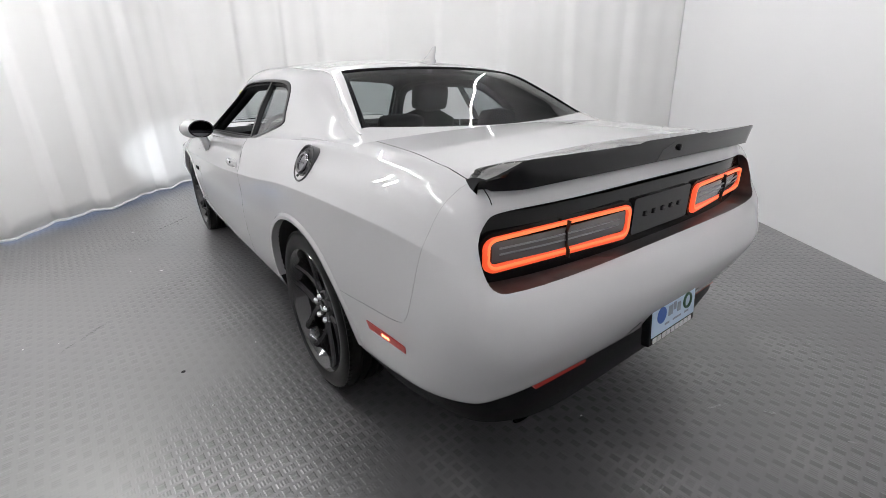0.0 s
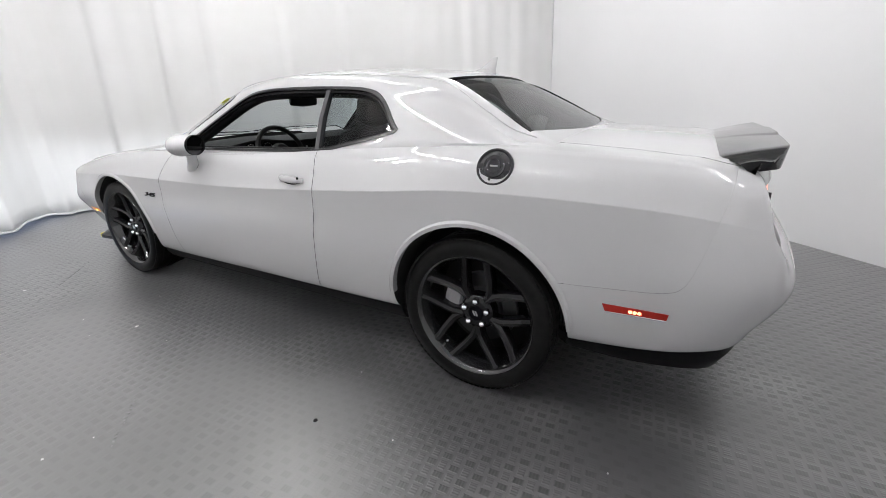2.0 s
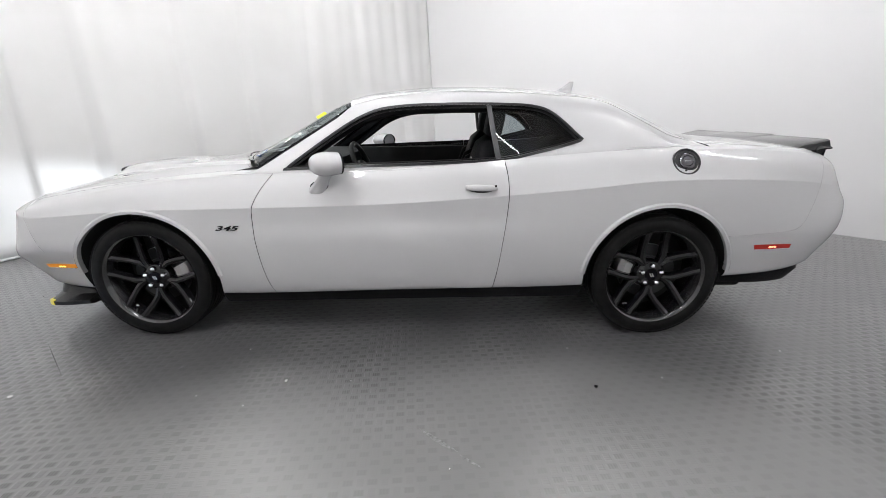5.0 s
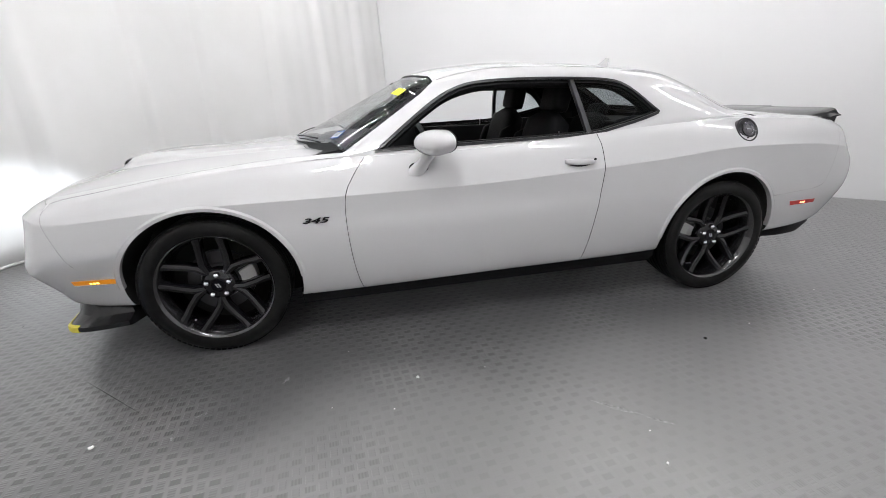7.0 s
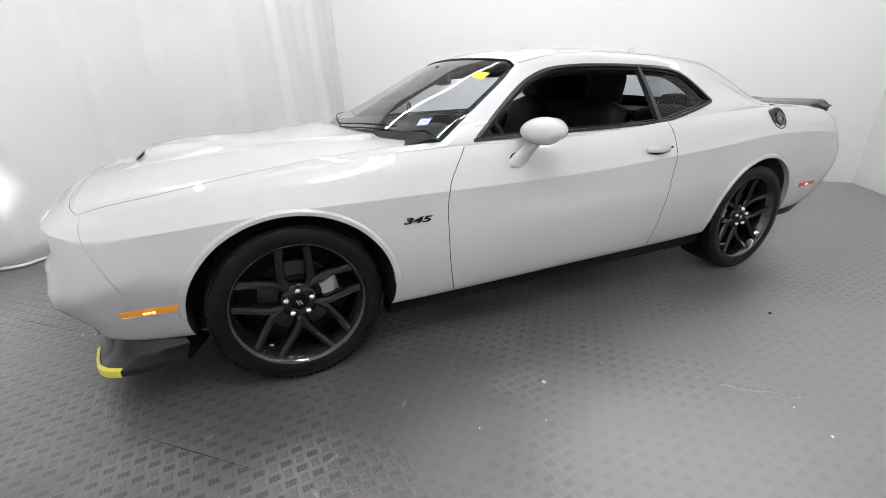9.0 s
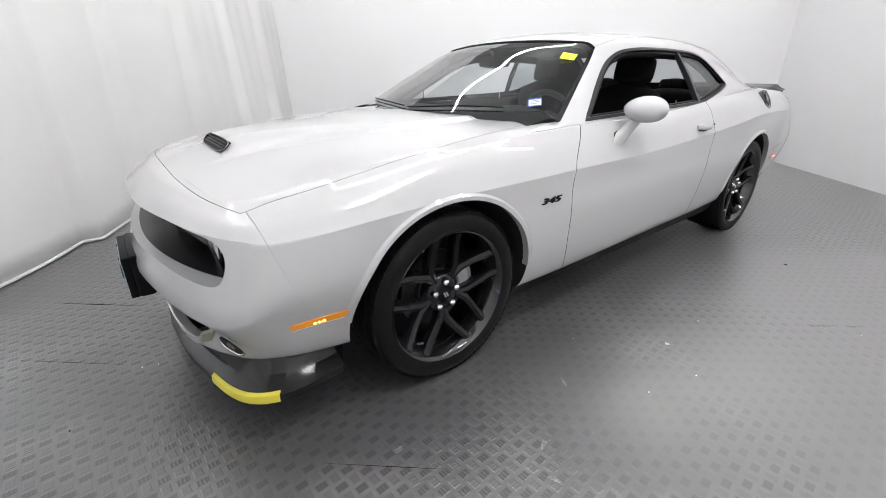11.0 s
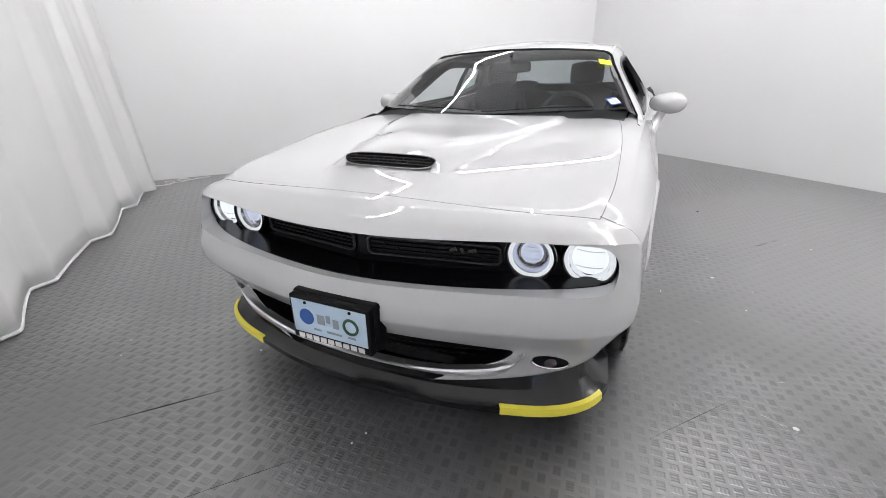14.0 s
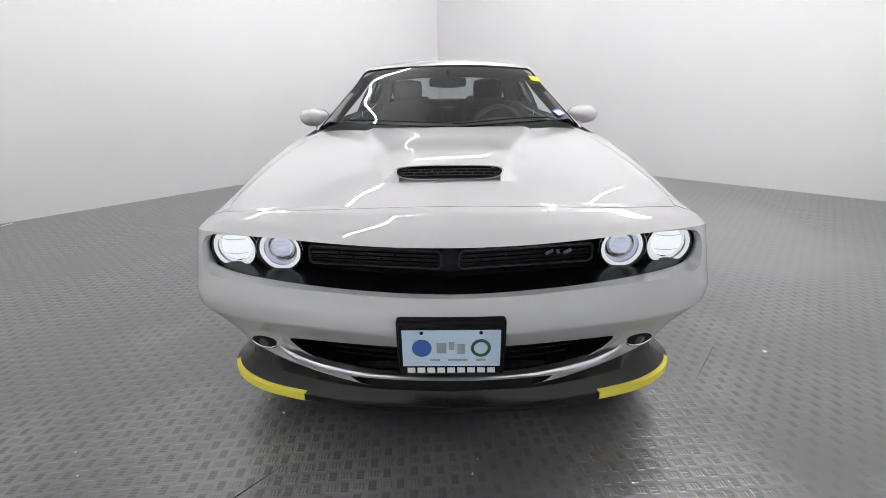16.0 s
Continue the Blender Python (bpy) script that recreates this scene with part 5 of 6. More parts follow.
# spoiler
bm = bmesh.new()
loops = []
for y in np.linspace(-0.765, 0.765, 63):
    a = abs(y) / 0.765
    end = step(0.88, 1.0, a)
    mid = step(0.30, 0.24, a)
    lead = -2.255 - 0.02 * a**2 - 0.062 * end
    trail = -2.485 + 0.03 * a**2 + 0.035 * end
    deck = top_z(max(lead, -2.4), min(abs(y), 0.72)) - 0.004
    peak = 1.109 + 0.006 * mid - 0.040 * end
    base = 1.042 - 0.008 * a**2 - 0.008 * end
    x = lambda f: lead + (trail - lead) * f
    zl = min(deck, peak - 0.012)
    loops.append([Vector(p) for p in ((x(0), y, zl), (x(0.25), y, zl + (peak - zl) * 0.22 + 0.004), (x(0.6), y, zl + (peak - zl) * 0.58 + 0.004), (x(0.93), y, peak - 0.003), (x(1.0), y, peak), (x(1.0) - 0.001, y, peak - 0.006), (x(0.985) + 0.03 * end, y, (peak + base) / 2 + 0.012 * end), (x(0.955) + 0.055 * end, y, base), (x(0.5), y, base - 0.004 - 0.012 * end))])
loft(bm, loops)
part("spoiler", bm, SPOILER, car, "gloss black rear spoiler on the boot lid")
bm = bmesh.new()
disc(bm, [(0.010, 0.0), (0.010, 0.006), (0.007, 0.008), (0.0, 0.008)], 20, (-2.482, -0.02, 1.078), (-1, 0, -0.1))
part("rear_camera", bm, BLACK_GLOSS, car, "small round camera eye")

# rear valance
bm = bmesh.new()
TOP = catmull([(-2.47, 0, 0.457), (-2.465, 0.45, 0.460), (-2.43, 0.69, 0.445), (-2.345, 0.785, 0.415), (-2.1, 0.845, 0.378), (-1.87, 0.858, 0.362)], 5)
BOT = catmull([(-2.44, 0, 0.25), (-2.435, 0.45, 0.25), (-2.40, 0.66, 0.275), (-2.31, 0.76, 0.285), (-2.09, 0.82, 0.29), (-1.87, 0.835, 0.30)], 5)


def skirt(t, b, flip):
    mid = (t + b) / 2
    out = np.array([-0.02 if t[0] < -2.3 else -0.005, 0.012, 0])
    pts = [t + (0.04, -0.03, 0), t + (0.002, 0.002, 0), mid + out, b, b + (0.10, -0.08, 0.01)]
    return [(p[0], p[1] * flip if t[1] > 0.001 or p[1] > 0.05 else 0.0, p[2]) for p in map(np.array, pts)]


loops = [skirt(t, b, -1) for t, b in list(zip(TOP, BOT))[:0:-1]] + [skirt(t, b, 1) for t, b in zip(TOP, BOT)]
loft(bm, loops)
part("rear_valance", bm, BLACK, car, "black plastic lower rear valance")
plate("rear_plate", (-2.572, 0, 0.522), -1, 0.10, "black plate frame with a pale blue dealer plate", 0.175)
for s in (1, -1):
    pts = [Vector((-2.462 + 0.35 * (abs(y) - 0.42) ** 2 - 0.022, y * s, z)) for y, z in ((0.37, 0.418), (0.60, 0.416), (0.61, 0.434), (0.37, 0.436))]
    plaque("rear_reflector", pts, Vector((0.03, 0, 0)), RED_LENS, car, "long dark red reflector")
    bm = bmesh.new()
    at = Vector((-2.345, 0.575 * s, 0.268))
    loops = []
    for x, k in ((0.1, 0.92), (-0.06, 1.0), (-0.068, 0.97), (-0.06, 0.92), (0.0, 0.9)):
        loops.append([at + Vector((x, math.cos(a) * 0.055 * k, math.sin(a) * 0.026 * k)) for a in np.linspace(0, 6.2832, 29)[:-1]])
    loft(bm, loops)
    part("exhaust_tip", bm, CHROME, car, "polished oval exhaust tip")
    # grey wedge by the plate
    wedge = [on_end(s * y, z, -1, 0.002) for y, z in ((0.185, 0.535), (0.205, 0.545), (0.24, 0.49), (0.185, 0.485))]
    plaque("plate_wedge", wedge, Vector((0.02, 0, 0)), TRIM_GREY, car, "dark wedge beside the plate")

# ---- side details
def side_marker(x0, x1, z0, z1, s, material, label):
    pts = [on_side(x, z, s, 0.003) for x, z in ((x0, z0), (x1, z0 + 0.003), (x1 + 0.004 * (1 if x1 > x0 else -1), z1), (x0 - 0.012 * (1 if x1 > x0 else -1), z1))]
    frame_ob = plaque("side_marker", [p.copy() for p in pts], Vector((0, -0.02 * s, 0)), material, car, label)
    c = sum(pts, Vector()) / 4
    for k in (-1, 0, 1):
        bm = bmesh.new()
        disc(bm, [(0.0075, -0.004), (0.0075, 0.001), (0.004, 0.003), (0.0, 0.0035)], 14, on_side(c.x + 0.015 * k, c.z, s, 0.003), (0, s, 0))
        part("marker_glow", bm, AMBER_HOT if material is AMBER else RED_HOT, frame_ob, "glowing bulb spot")
    bm = bmesh.new()
    pipe(bm, [pts[0], pts[1]], 0.0018, 6)
    part("marker_trim", bm, CHROME, frame_ob, "thin bright lower edge")


for s in (1, -1):
    side_marker(-2.012, -2.212, 0.524, 0.553, s, RED_LENS, "red side marker lamp, lit")
    side_marker(1.918, 2.098, 0.432, 0.460, s, AMBER, "amber side marker lamp, lit")
    # door handle
    d = door_parts[0 if s > 0 else 1]
    bm = bmesh.new()
    loops = []
    for k, x in enumerate(np.linspace(-0.385, -0.555, 13)):
        t = abs(k - 6) / 6
        o = 0.026 - 0.018 * t**4
        h = 0.017 - 0.006 * t**3
        p = on_side(x, 0.898 - 0.004 * k / 12, s)
        loops.append([p + Vector((0, s * (o + 0.008 * math.sin(a)) , h * math.cos(a))) if math.sin(a) > 0 else p + Vector((0, s * (o - 0.006 + 0.0 * math.sin(a)), h * math.cos(a))) for a in np.linspace(0, 6.2832, 17)[:-1]])
    loft(bm, loops)
    part("door_handle", bm, PAINT, d, "silver pull handle")
    # flat grey plate stands in for the shaded hollow behind the handle
    cup_shade = [on_side(-0.47 + 0.085 * math.cos(a), 0.890 + 0.024 * math.sin(a), s, 0.0012) for a in np.linspace(0, 6.2832, 33)[:-1]]
    plaque("handle_shade_plate", cup_shade, Vector((0, -0.01 * s, 0)), TRIM_SHADE, d, "flat grey plate painted for the shaded hollow behind the handle")
    # dark crescent painted for the shade under the handle; nothing is cut out
    gap = [on_side(-0.47 + 0.072 * t, 0.8800, s, 0.003) for t in np.linspace(-1, 1, 9)] + [on_side(-0.47 + 0.072 * t, 0.8800 - 0.013 * (1 - t * t), s, 0.003) for t in np.linspace(0.9, -0.9, 11)]
    plaque("underhandle_shade", gap, Vector((0, -0.006 * s, 0)), TRIM_DARK, d, "dark crescent plate painted for the shade under the handle")
    bm = bmesh.new()
    pipe(bm, [(-0.42, s * 0.772, 0.985), (-0.42, s * 0.770, 1.043)], 0.0042, 8)
    part("lock_pin", bm, STEEL, d, "small bright lock pin on the door sill")
    p = on_side(-0.545, 0.896, s, 0.034)
    bm = bmesh.new()
    disc(bm, [(0.006, -0.004), (0.006, 0.001), (0.0, 0.0015)], 14, p, (0, s, 0))
    part("key_lock", bm, BLACK, d)
    # side sill
    bm = bmesh.new()
    loops = []
    for x in np.linspace(-1.07, 1.07, 15):
        zt = 0.318 - 0.028 * (x + 1.07) / 2.14
        loops.append([(x, s * 0.80, zt), (x, s * 0.878, zt - 0.006), (x, s * 0.872, zt - 0.05), (x, s * 0.84, zt - 0.10), (x, s * 0.74, zt - 0.11)])
    loft(bm, loops)
    part("side_sill", bm, BLACK, car, "black lower side sill")
    # wing mirror
    bm = bmesh.new()
    mid = Vector((0.335, 0.985 * s, 1.036))
    loops = []
    for u in np.linspace(0, 1, 13):
        a = math.pi / 2 * u
        x = 0.030 - 0.02 + 0.085 * math.sin(a)
        k = max(math.cos(a), 0.02) ** 0.75
        loops.append([mid + Vector((x, s * (0.100 * k * math.cos(b) - 0.01 * u), (0.062 + 0.006 * math.cos(b)) * k * math.sin(b))) for b in np.linspace(0, 6.2832, 33)[:-1]])
    back = [mid + Vector((-0.055, s * (0.092 * math.cos(b)), 0.057 * math.sin(b))) for b in np.linspace(0, 6.2832, 33)[:-1]]
    loft(bm, [back] + loops)
    inwards = Matrix.Translation(mid) @ Matrix.Rotation(0.48 * s, 4, "Z") @ Matrix.Translation(-mid)
    bmesh.ops.transform(bm, matrix=inwards, verts=bm.verts)
    mirror = part("wing_mirror", bm, PAINT, d, "silver wing mirror housing")
    bm = bmesh.new()
    rim_pts = [[mid + Vector((x, s * r * 0.092 * math.cos(b), r * 0.057 * math.sin(b))) for b in np.linspace(0, 6.2832, 33)[:-1]] for x, r in ((-0.054, 1.01), (-0.063, 1.0), (-0.063, 0.92), (-0.052, 0.9))]
    loft(bm, rim_pts)
    bmesh.ops.transform(bm, matrix=inwards, verts=bm.verts)
    part("mirror_surround", bm, BLACK, mirror, "black surround of the mirror glass")
    bm = bmesh.new()
    loft(bm, [[mid + Vector((x, s * 0.9 * 0.092 * math.cos(b), 0.9 * 0.057 * math.sin(b))) for b in np.linspace(0, 6.2832, 33)[:-1]] for x in (-0.0575, -0.050)])
    bmesh.ops.transform(bm, matrix=inwards, verts=bm.verts)
    part("mirror_glass", bm, MIRROR, mirror, "mirror glass")
    bm = bmesh.new()
    foot = on_side(0.415, 0.905, s)
    top_end = mid + Vector((0.015, -0.03 * s, -0.045))
    run = (top_end - foot).normalized()
    side_way = Vector((0, -run.z, run.y)).normalized()
    loops = []
    for f, w, h in ((-0.25, 0.050, 0.034), (0.0, 0.048, 0.032), (0.2, 0.042, 0.028), (0.5, 0.036, 0.026), (1.0, 0.036, 0.026), (1.25, 0.03, 0.022)):
        c = foot.lerp(top_end, f)
        loops.append([c + Vector((w * math.cos(b), 0, 0)) + side_way * (h * math.sin(b)) for b in np.linspace(0, 6.2832, 25)[:-1]])
    loft(bm, loops)
    part("mirror_arm", bm, PAINT, mirror, "silver mirror arm")
    gasket = [on_side(0.413 + 0.050 * math.cos(b), 0.909 + 0.026 * math.sin(b), s, 0.001) for b in np.linspace(0, 6.2832, 29)[:-1]]
    plaque("mirror_gasket", gasket, Vector((0, -0.008 * s, 0)), BLACK, mirror, "thin black gasket under the mirror foot")
    # engine number badge
    text = bpy.data.curves.new("badge", "FONT")
    text.body, text.size, text.extrude, text.align_x, text.shear, text.bevel_depth = "345", 0.036, 0.003, "CENTER", 0.3, 0.0008
    text.space_character = 1.02
    tmp = new("tmp", text)
    bpy.context.view_layer.update()
    me = bpy.data.meshes.new_from_object(tmp.evaluated_get(bpy.context.evaluated_depsgraph_get()))
    bpy.data.objects.remove(tmp)
    p = on_side(0.95, 0.672, s, 0.003)
    q = on_side(0.95, 0.71, s, 0.003)
    up = (q - p).normalized()
    ahead = Vector((-s, 0, 0))
    m = Matrix((ahead * 2.3, up, ahead.cross(up))).transposed().to_4x4()
    me.transform(Matrix.Translation(p) @ m)
    me.materials.clear()
    obj("number_badge", me, BLACK, car, "black raised 345 badge")

# fuel filler
hit, n, *_ = BODY_TREE.ray_cast(Vector((-1.56, 2, 1.016)), Vector((0, -1, 0)))
n = (n + Vector((0, 0.35, 0))).normalized()
hit = hit + n * 0.0
bm = bmesh.new()
disc(bm, [(0.074, -0.03), (0.074, 0.004), (0.071, 0.008), (0.067, 0.008), (0.062, 0.002), (0.058, 0.004), (0.044, 0.005), (0.0, 0.005)], 48, hit, n)
cap = part("fuel_filler", bm, FILLER, car, "round black racing-style fuel filler door")
bm = bmesh.new()
disc(bm, [(0.043, 0.006), (0.043, 0.012), (0.038, 0.016), (0.03, 0.016), (0.026, 0.012), (0.0, 0.012)], 36, hit, n)
part("filler_hub", bm, HUB, cap, "dark metal hub")
u = n.cross(Vector((0, 0, 1))).normalized()
w = n.cross(u)
bm = bmesh.new()
bmesh.ops.create_cube(bm, size=1, matrix=Matrix.Translation(hit + n * 0.013) @ Matrix((u, w, n)).transposed().to_4x4() @ Matrix.Diagonal((0.03, 0.007, 0.003, 1)))
part("filler_mark", bm, STEEL_DULL, cap, "small light mark in place of writing")
for k in range(6):
    a = 6.2832 * k / 6 + 0.3
    bm = bmesh.new()
    disc(bm, [(0.0055, 0.005), (0.005, 0.010), (0.0, 0.011)], 8, hit + (u * math.cos(a) + w * math.sin(a)) * 0.052, n)
    part("filler_bolt", bm, TRIM_GREY, cap)
for a in (0.0, math.pi):
    bm = bmesh.new()
    bmesh.ops.create_cube(bm, size=1, matrix=Matrix.Translation(hit + n * 0.006 + u * math.cos(a) * 0.055) @ Matrix((u, w, n)).transposed().to_4x4() @ Matrix.Diagonal((0.020, 0.022, 0.008, 1)))
    part("filler_lug", bm, FILLER, cap)

# ---- hood scoop
bm = bmesh.new()
loops = []
for k, x in enumerate([2.074] + list(np.linspace(2.035, 1.40, 22))):
    f = (2.035 - x) / 0.635
    h = 0.038 * (1 - step(0.05, 1.0, f)) * (k > 0)
    loop = []
    for t in np.linspace(-1, 1, 45):
        y = (0.27 + 0.09 * step(2.035, 1.75, x)) * t
        loop.append((x, y, top_z(x, y) - 0.0012 + h * step(1.0, 0.42, abs(t)) + 0.0015 * step(1.0, 0.8, abs(t))))
    loops.append(loop)
loft(bm, loops, closed=False)
# the mouth is open
bmesh.ops.delete(bm, geom=[f for f in bm.faces if f.calc_center_median().x > 2.037 and abs(f.calc_center_median().y) < 0.188], context="FACES")
scoop = part("hood_scoop", bm, PAINT, car, "raised silver air scoop on the bonnet")
bm = bmesh.new()
MOUTH = [(0.200 * math.copysign(abs(math.cos(a)) ** 0.45, math.cos(a)), 0.019 * math.copysign(abs(math.sin(a)) ** 0.7, math.sin(a))) for a in np.linspace(0, 6.2832, 41)[:-1]]
MOUTH = [(y * (0.93 + 3.2 * z), z) for y, z in MOUTH]
loops = []
for k, (d, g) in enumerate(((-0.010, 1.03), (0.002, 1.02), (0.001, 0.98), (-0.06, 0.90))):
    loops.append([(2.0545 + d - 0.95 * z * g, y * g, top_z(2.04, y * 0.9) + 0.019 + z * g) for y, z in MOUTH])
loft(bm, loops)
mouth = part("scoop_mouth", bm, BLACK, scoop, "dark mouth of the scoop")
for z in (-0.009, 0.0, 0.009):
    bm = bmesh.new()
    pipe(bm, [(2.050 - 0.95 * z, y, top_z(2.04, y * 0.9) + 0.019 + z) for y in np.linspace(-0.182, 0.182, 13)], 0.0018, 6)
    part("mouth_bar", bm, BAR_GREY, mouth)
for k in range(17):
    y = -0.168 + k * 0.021
    bm = bmesh.new()
    zz = 0.0045 if k % 2 else -0.0045
    pipe(bm, [(2.050 - 0.95 * (zz - 0.004), y, top_z(2.04, y * 0.9) + 0.019 + zz - 0.004), (2.050 - 0.95 * (zz + 0.004), y, top_z(2.04, y * 0.9) + 0.019 + zz + 0.004)], 0.0016, 5)
    part("mouth_bar", bm, BAR_GREY, mouth)

bm = bmesh.new()
pipe(bm, [(2.0545 - 0.002 - 0.95 * z * 1.12, y * 1.05, top_z(2.04, y * 0.9) + 0.019 + z * 1.14) for y, z in MOUTH], 0.0019, 10, closed=True)
part("mouth_lip", bm, PAINT, scoop, "silver lip round the mouth")

# ---- cowl and wipers
bm = bmesh.new()
loops = []
for y in np.linspace(-0.77, 0.77, 25):
    t = y / 0.825
    x = screen_base(y)
    zc = 0.962 + 0.012 * (1 - t * t)
    loops.append([(x + 0.02, y, zc), (x - 0.03, y, zc + 0.012), (x - 0.06, y, zc - 0.04), (x + 0.02, y, zc - 0.04)])
loft(bm, loops)
part("cowl", bm, BLACK, car, "black plastic cowl under the windscreen")
for y0, y1 in ((0.60, 0.02), (-0.02, -0.60)):
    bm = bmesh.new()
    pts = []
    for f in np.linspace(0, 1, 9):
        t = (y0 + (y1 - y0) * f) / 0.82
        x, y = screen_front(t, 0.016 + 0.026 * math.sin(math.pi * min(f + 0.1, 1)))
        pts.append(on_top(x, y, 0.006, CABIN_TREE))
    pipe(bm, pts, 0.0036, 8)
    part("wiper", bm, BLACK, car, "black windscreen wiper")

# ---- stickers on the windscreen
def sticker(t, v, w, h, material, label, turn=0.0):
    c = on_top(*screen_front(t, v), 0.002, CABIN_TREE)
    a = on_top(*screen_front(t + 0.05, v), 0.002, CABIN_TREE) - c
    b = on_top(*screen_front(t, v + 0.05), 0.002, CABIN_TREE) - c
    a.normalize()
    nrm = a.cross(b).normalized()
    b = nrm.cross(a)
    a, b = a * math.cos(turn) + b * math.sin(turn), b * math.cos(turn) - a * math.sin(turn)
    pts = [c + a * (sx * w / 2) + b * (sy * h / 2) for sx, sy in ((-1, -1), (1, -1), (1, 1), (-1, 1))]
    return plaque("sticker", pts, nrm * -0.001, material, car, label), c, a, b, nrm


sticker(0.875, 0.70, 0.075, 0.06, NOTE, "yellow paper note on the windscreen", 0.05)
st, c, a, b, nrm = sticker(0.86, 0.10, 0.066, 0.066, PLATE_MARK, "small blue and white inspection sticker", 0.1)
for z0, z1, y0, y1 in ((-0.026, 0.02, -0.028, 0.028),):
    pts = [c + nrm * 0.0012 + a * x + b * z for x, z in ((y0, z0), (y1, z0), (y1, z1), (y0, z1))]
    plaque("sticker_field", pts, nrm * -0.001, PLATE_WHITE, st)
for k in range(3):
    pts = [c + nrm * 0.002 + a * x + b * z for x, z in ((-0.02, -0.016 + k * 0.012), (0.02, -0.016 + k * 0.012), (0.02, -0.010 + k * 0.012), (-0.02, -0.010 + k * 0.012))]
    plaque("sticker_bar", pts, nrm * -0.0006, PLATE_GREY, st)

# ---- underside
bm = bmesh.new()
box(bm, -2.2, 2.15, -0.60, 0.60, 0.17, 0.30, 0.03)
part("underbody", bm, VOID, car, "dark underbody")

# ---- interior
def cushion(loops, name, parent=car, material=None, label=""):
    bm = bmesh.new()
    loft(bm, loops)
    return part(name, bm, material or CLOTH, parent, label, angle=60)


def slab(mid, size, lean=0.0, power=4.0, n=24, rows=9):
    """Rounded block loops stacked along its own z, leaning back by lean."""
    out = []
    m = Matrix.Translation(mid) @ Matrix.Rotation(lean, 4, "Y")
    for v in np.linspace(-1, 1, rows):
        k = max(1 - abs(v) ** power, 0.0) ** (1 / power)
        k = 0.25 + 0.75 * k
        out.append([m @ Vector((size[0] / 2 * k * math.copysign(abs(math.cos(a)) ** 0.5, math.cos(a)), size[1] / 2 * k * math.copysign(abs(math.sin(a)) ** 0.5, math.sin(a)), size[2] / 2 * v)) for a in np.linspace(0, 6.2832, n + 1)[:-1]])
    return out


for y in (0.37, -0.37):
    seat = cushion(slab((-0.13, y, 0.58), (0.52, 0.50, 0.20)), "front_seat", car, None, "black cloth bucket seat with headrest")
    cushion(slab((-0.47, y, 0.86), (0.15, 0.48, 0.60), -0.30), "seat_back", seat)
    for o in (-0.22, 0.22):
        cushion(slab((-0.43, y + o, 0.80), (0.17, 0.08, 0.46), -0.30), "side_bolster", seat)
    cushion(slab((-0.585, y, 1.215), (0.11, 0.27, 0.19), -0.20), "headrest", seat)
    for o in (-0.06, 0.06):
        bm = bmesh.new()
        pipe(bm, [(-0.56, y + o, 1.08), (-0.575, y + o, 1.16)], 0.006, 8)
        part("headrest_post", bm, STEEL, seat)
bench = cushion(slab((-0.98, 0, 0.60), (0.45, 1.2, 0.18)), "rear_seat", car, None, "black cloth rear bench seat")
for y in (0.32, -0.32):
    cushion(slab((-1.22, y, 0.86), (0.14, 0.56, 0.48), -0.30), "seat_back", bench)
    cushion(slab((-1.31, y, 1.10), (0.08, 0.24, 0.12), -0.30), "headrest", bench)
# dashboard
bm = bmesh.new()
loops = []
for y in np.linspace(-0.765, 0.765, 25):
    hump = 0.035 * math.exp(-((y - 0.37) / 0.2) ** 2)
    loops.append([(1.02, y, 0.965), (0.80, y, 1.0 + hump * 0.3), (0.58, y, 1.0 + hump), (0.50, y, 0.975 + hump), (0.52, y, 0.85), (0.60, y, 0.70), (0.72, y, 0.55), (1.02, y, 0.55)])
loft(bm, loops)
dash = part("dashboard", bm, DASH, car, "black soft dashboard")
for y in (0.30, 0.44):
    bm = bmesh.new()
    disc(bm, [(0.05, 0.0), (0.05, 0.012), (0.044, 0.012), (0.042, 0.004), (0.0, 0.004)], 28, (0.502, y, 0.945), (-1, 0, 0.25))
    part("gauge", bm, BLACK_GLOSS, dash, "round instrument dial")
    for k in range(9):
        a = math.radians(-40 + 260 * k / 8)
        bm = bmesh.new()
        bmesh.ops.create_cube(bm, size=1, matrix=Matrix.Translation((0.494 + 0.008 * math.sin(a), y + 0.034 * math.cos(a), 0.947 + 0.034 * math.sin(a))) @ Matrix.Diagonal((0.002, 0.004, 0.004, 1)))
        part("gauge_mark", bm, PLATE_WHITE, dash)
bm = bmesh.new()
box(bm, 0.485, 0.51, -0.12, 0.12, 0.80, 0.92, 0.01)
part("touch_screen", bm, BLACK_GLOSS, dash, "black touch screen")
# steering wheel
wm = Matrix.Translation((0.265, 0.37, 0.925)) @ Matrix.Rotation(radians(-68), 4, "Y")
bm = bmesh.new()
pipe(bm, [wm @ Vector((0.183 * math.cos(6.2832 * k / 40), 0.183 * math.sin(6.2832 * k / 40), 0)) for k in range(40)], 0.016, 12, closed=True)
steering = part("steering_wheel", bm, LEATHER, car, "black leather steering wheel")
bm = bmesh.new()
disc(bm, [(0.075, -0.02), (0.075, 0.01), (0.06, 0.025), (0.0, 0.03)], 28, wm @ Vector((0, 0, -0.01)), wm.to_3x3() @ Vector((0, 0, 1)))
part("airbag_cover", bm, LEATHER, steering)
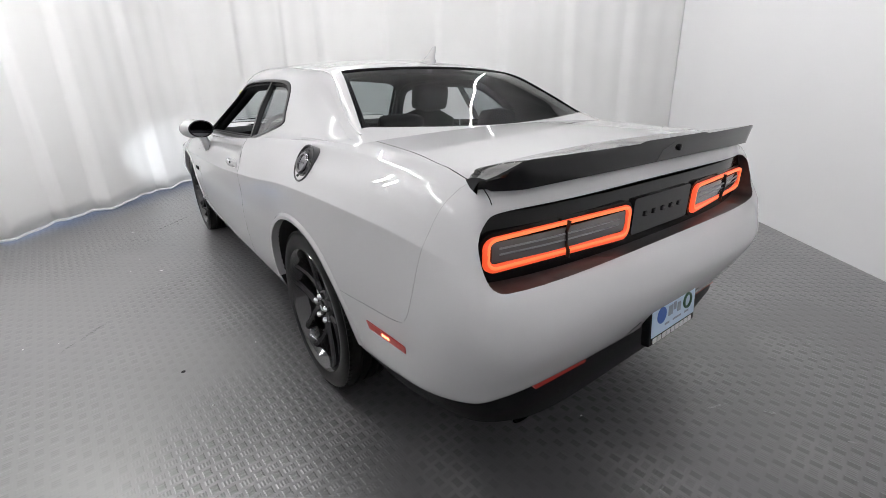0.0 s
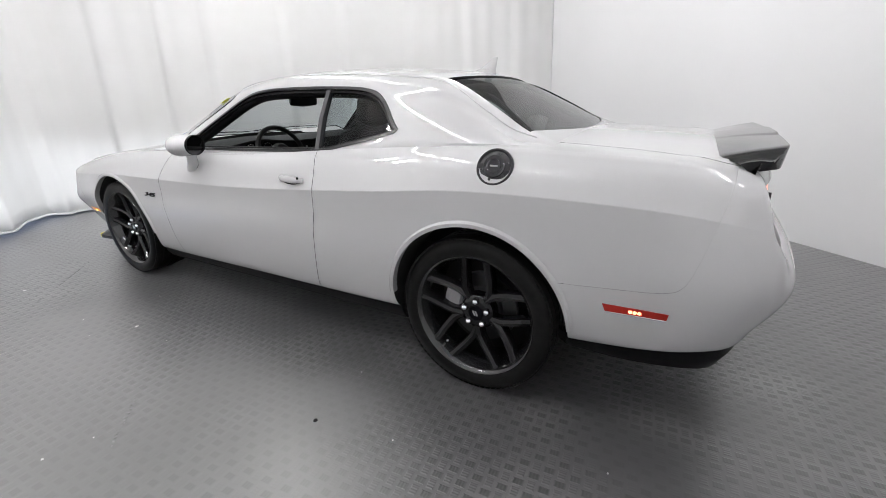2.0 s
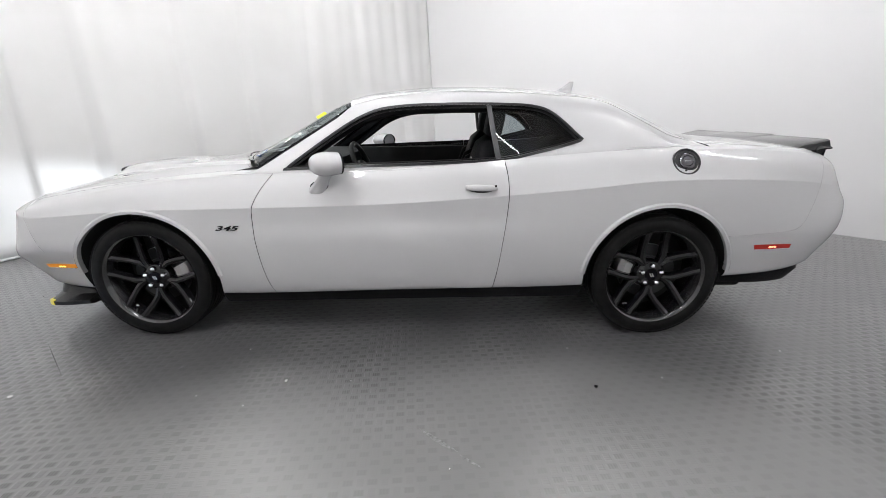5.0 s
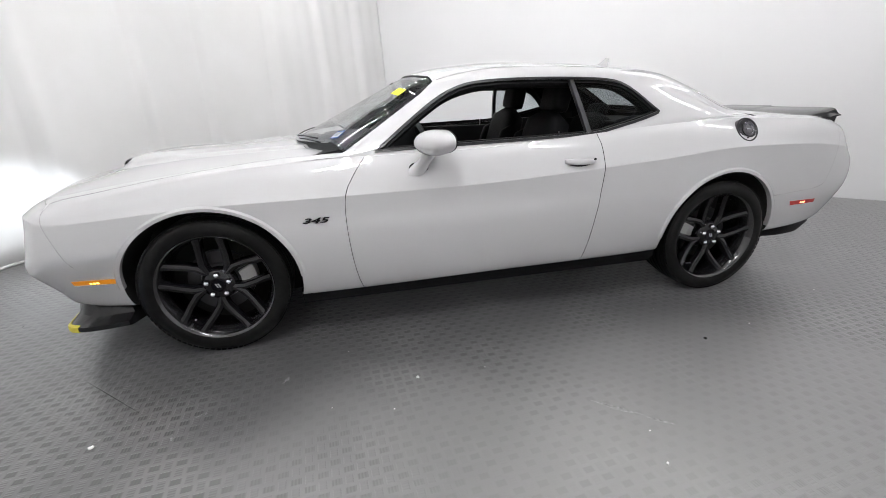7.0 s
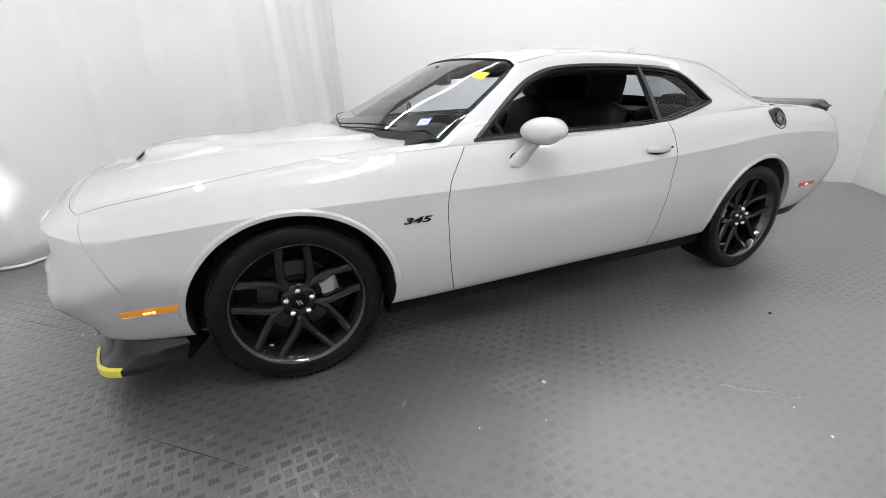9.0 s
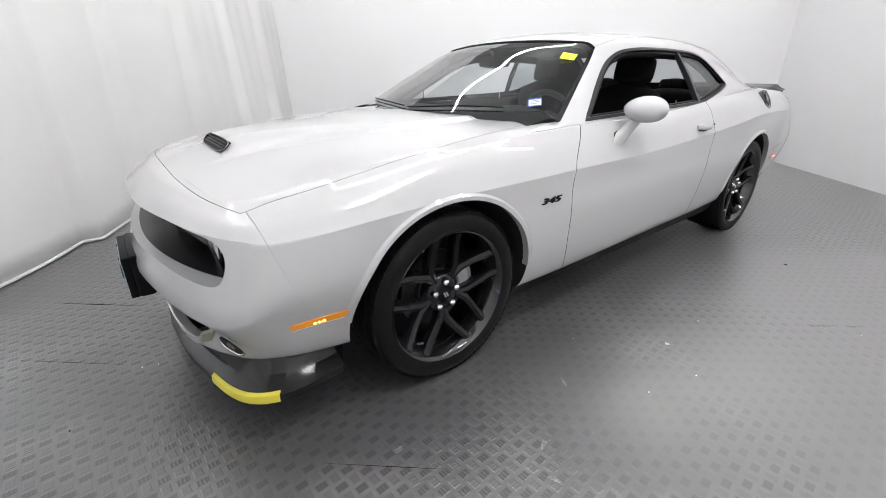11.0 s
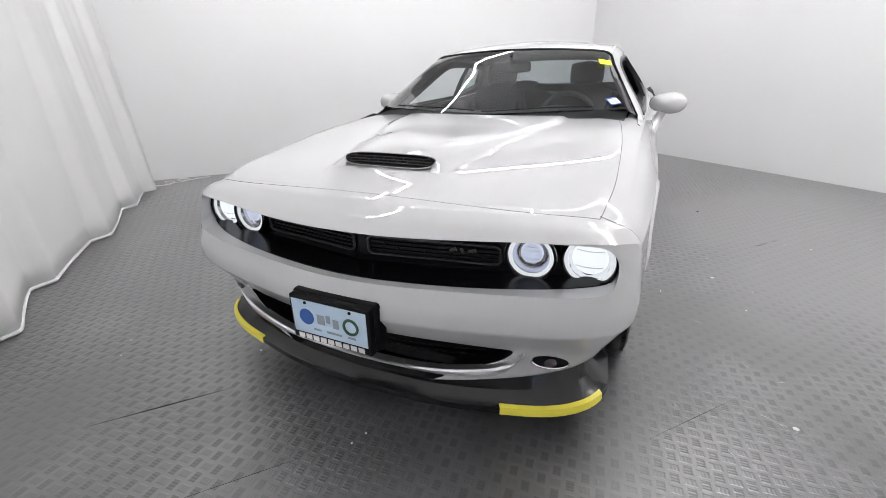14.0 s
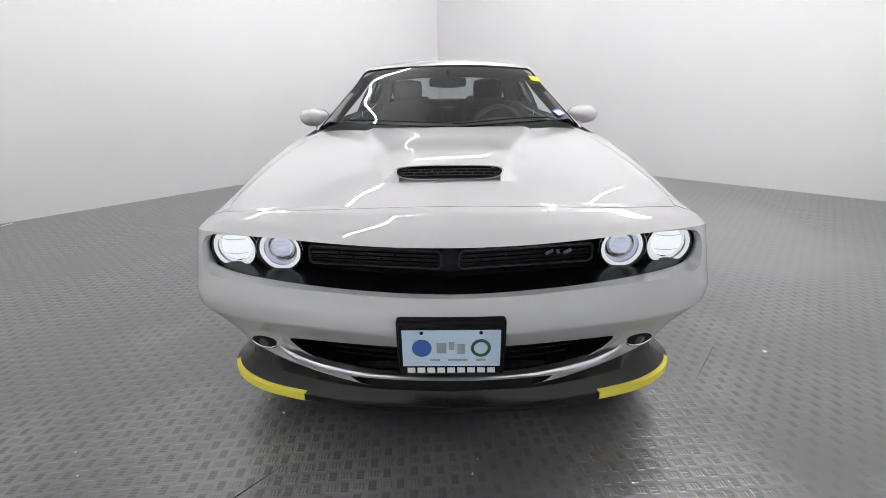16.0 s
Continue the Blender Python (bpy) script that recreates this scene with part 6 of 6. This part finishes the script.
for a in (0.0, math.pi, -math.pi / 2 + math.pi):
    bm = bmesh.new()
    d = Vector((math.cos(a + math.pi / 2), math.sin(a + math.pi / 2), 0)) if a in (0.0, math.pi) else Vector((-1, 0, 0))
    pipe(bm, [wm @ (d * 0.06), wm @ (d * 0.175)], 0.014, 8)
    part("wheel_spoke", bm, STEEL_DULL, steering)
# rear-view mirror
bm = bmesh.new()
loft(bm, slab((0.405, 0.0, 1.262), (0.03, 0.26, 0.075), -0.1))
rv = part("rear_view_mirror", bm, BLACK, car, "black interior rear-view mirror")
bm = bmesh.new()
pipe(bm, [(0.41, 0, 1.28), (0.435, 0, 1.335)], 0.012, 8)
part("mirror_stem", bm, BLACK, rv)
# inner door panels
for s in (1, -1):
    bm = bmesh.new()
    box(bm, -0.62, 0.62, min(s * 0.755, s * 0.79), max(s * 0.755, s * 0.79), 0.36, 0.995, 0.01)
    part("door_card", bm, DASH, door_parts[0 if s > 0 else 1], "black inner door panel")
bm = bmesh.new()
box(bm, -0.45, 0.55, -0.12, 0.12, 0.36, 0.66, 0.03)
part("center_console", bm, DASH, car, "black centre console")
bm = bmesh.new()
box(bm, -1.76, -1.22, -0.70, 0.70, 0.985, 1.035, 0.01)
part("parcel_shelf", bm, DASH, car, "black rear parcel shelf")

# ---------------------------------------------------------------- small things on the floor
rnd = random.Random(4)
for x, y, r, m in ((0.53, 1.40, 0.011, PLATE_WHITE), (-0.26, 2.10, 0.008, PLATE_WHITE), (-1.01, 1.44, 0.0105, BLACK), (-1.36, 1.37, 0.006, PLATE_WHITE), (0.66, 1.59, 0.005, PLATE_WHITE), (0.92, 1.52, 0.006, PLATE_WHITE), (2.77, 0.35, 0.005, BLACK), (1.83, 1.53, 0.010, PLATE_WHITE), (2.16, -0.75, 0.008, PLATE_WHITE), (2.24, -0.66, 0.008, PLATE_WHITE), (-2.37, 0.17, 0.007, PLATE_WHITE), (-2.12, 1.12, 0.005, PLATE_WHITE), (2.44, -1.34, 0.006, PLATE_WHITE), (0.20, 1.40, 0.004, PLATE_WHITE), (-0.96, 1.09, 0.004, PLATE_WHITE), (-0.30, 1.95, 0.004, PLATE_WHITE), (0.85, 1.10, 0.004, PLATE_WHITE), (2.54, -1.25, 0.006, PLATE_WHITE), (2.53, 0.08, 0.006, PLATE_WHITE), (2.47, 0.10, 0.005, PLATE_WHITE)):
    r *= 0.9 if r > 0.009 else 0.6
    pts = [Vector((x + r * rnd.uniform(0.6, 1.3) * math.cos(a), y + r * rnd.uniform(0.6, 1.3) * math.sin(a), 0.003 + rnd.uniform(0, 0.004))) for a in np.linspace(0, 6.2832, 8)[:-1]]
    dark = m is BLACK
    tagged(plaque("scrap", pts, Vector((0, 0, -0.0028)), m, None), "tiny dark crumb lying on the rubber floor" if dark else "tiny white paper scrap lying on the rubber floor", "scrap", "scraps on the floor")
bm = bmesh.new()
coil = [(0.10 - 0.05 * t + 0.09 * math.cos(1.9 * t), -4.62 + 0.012 * t + 0.10 * math.sin(1.9 * t), 0.007 + 0.001 * t) for t in np.linspace(0, 7.5, 70)] + [(-0.35, -4.45, 0.006), (-0.48, -4.42, 0.006)]
pipe(bm, coil, 0.006, 6)
tagged(part("cable", bm, CEIL), "thin white cable lying in loops beside the curtain", "cable")

# the car stands a hair askew of its own line
car.location, car.rotation_euler = (0, 0.006, 0), (0, 0, 0.0026)
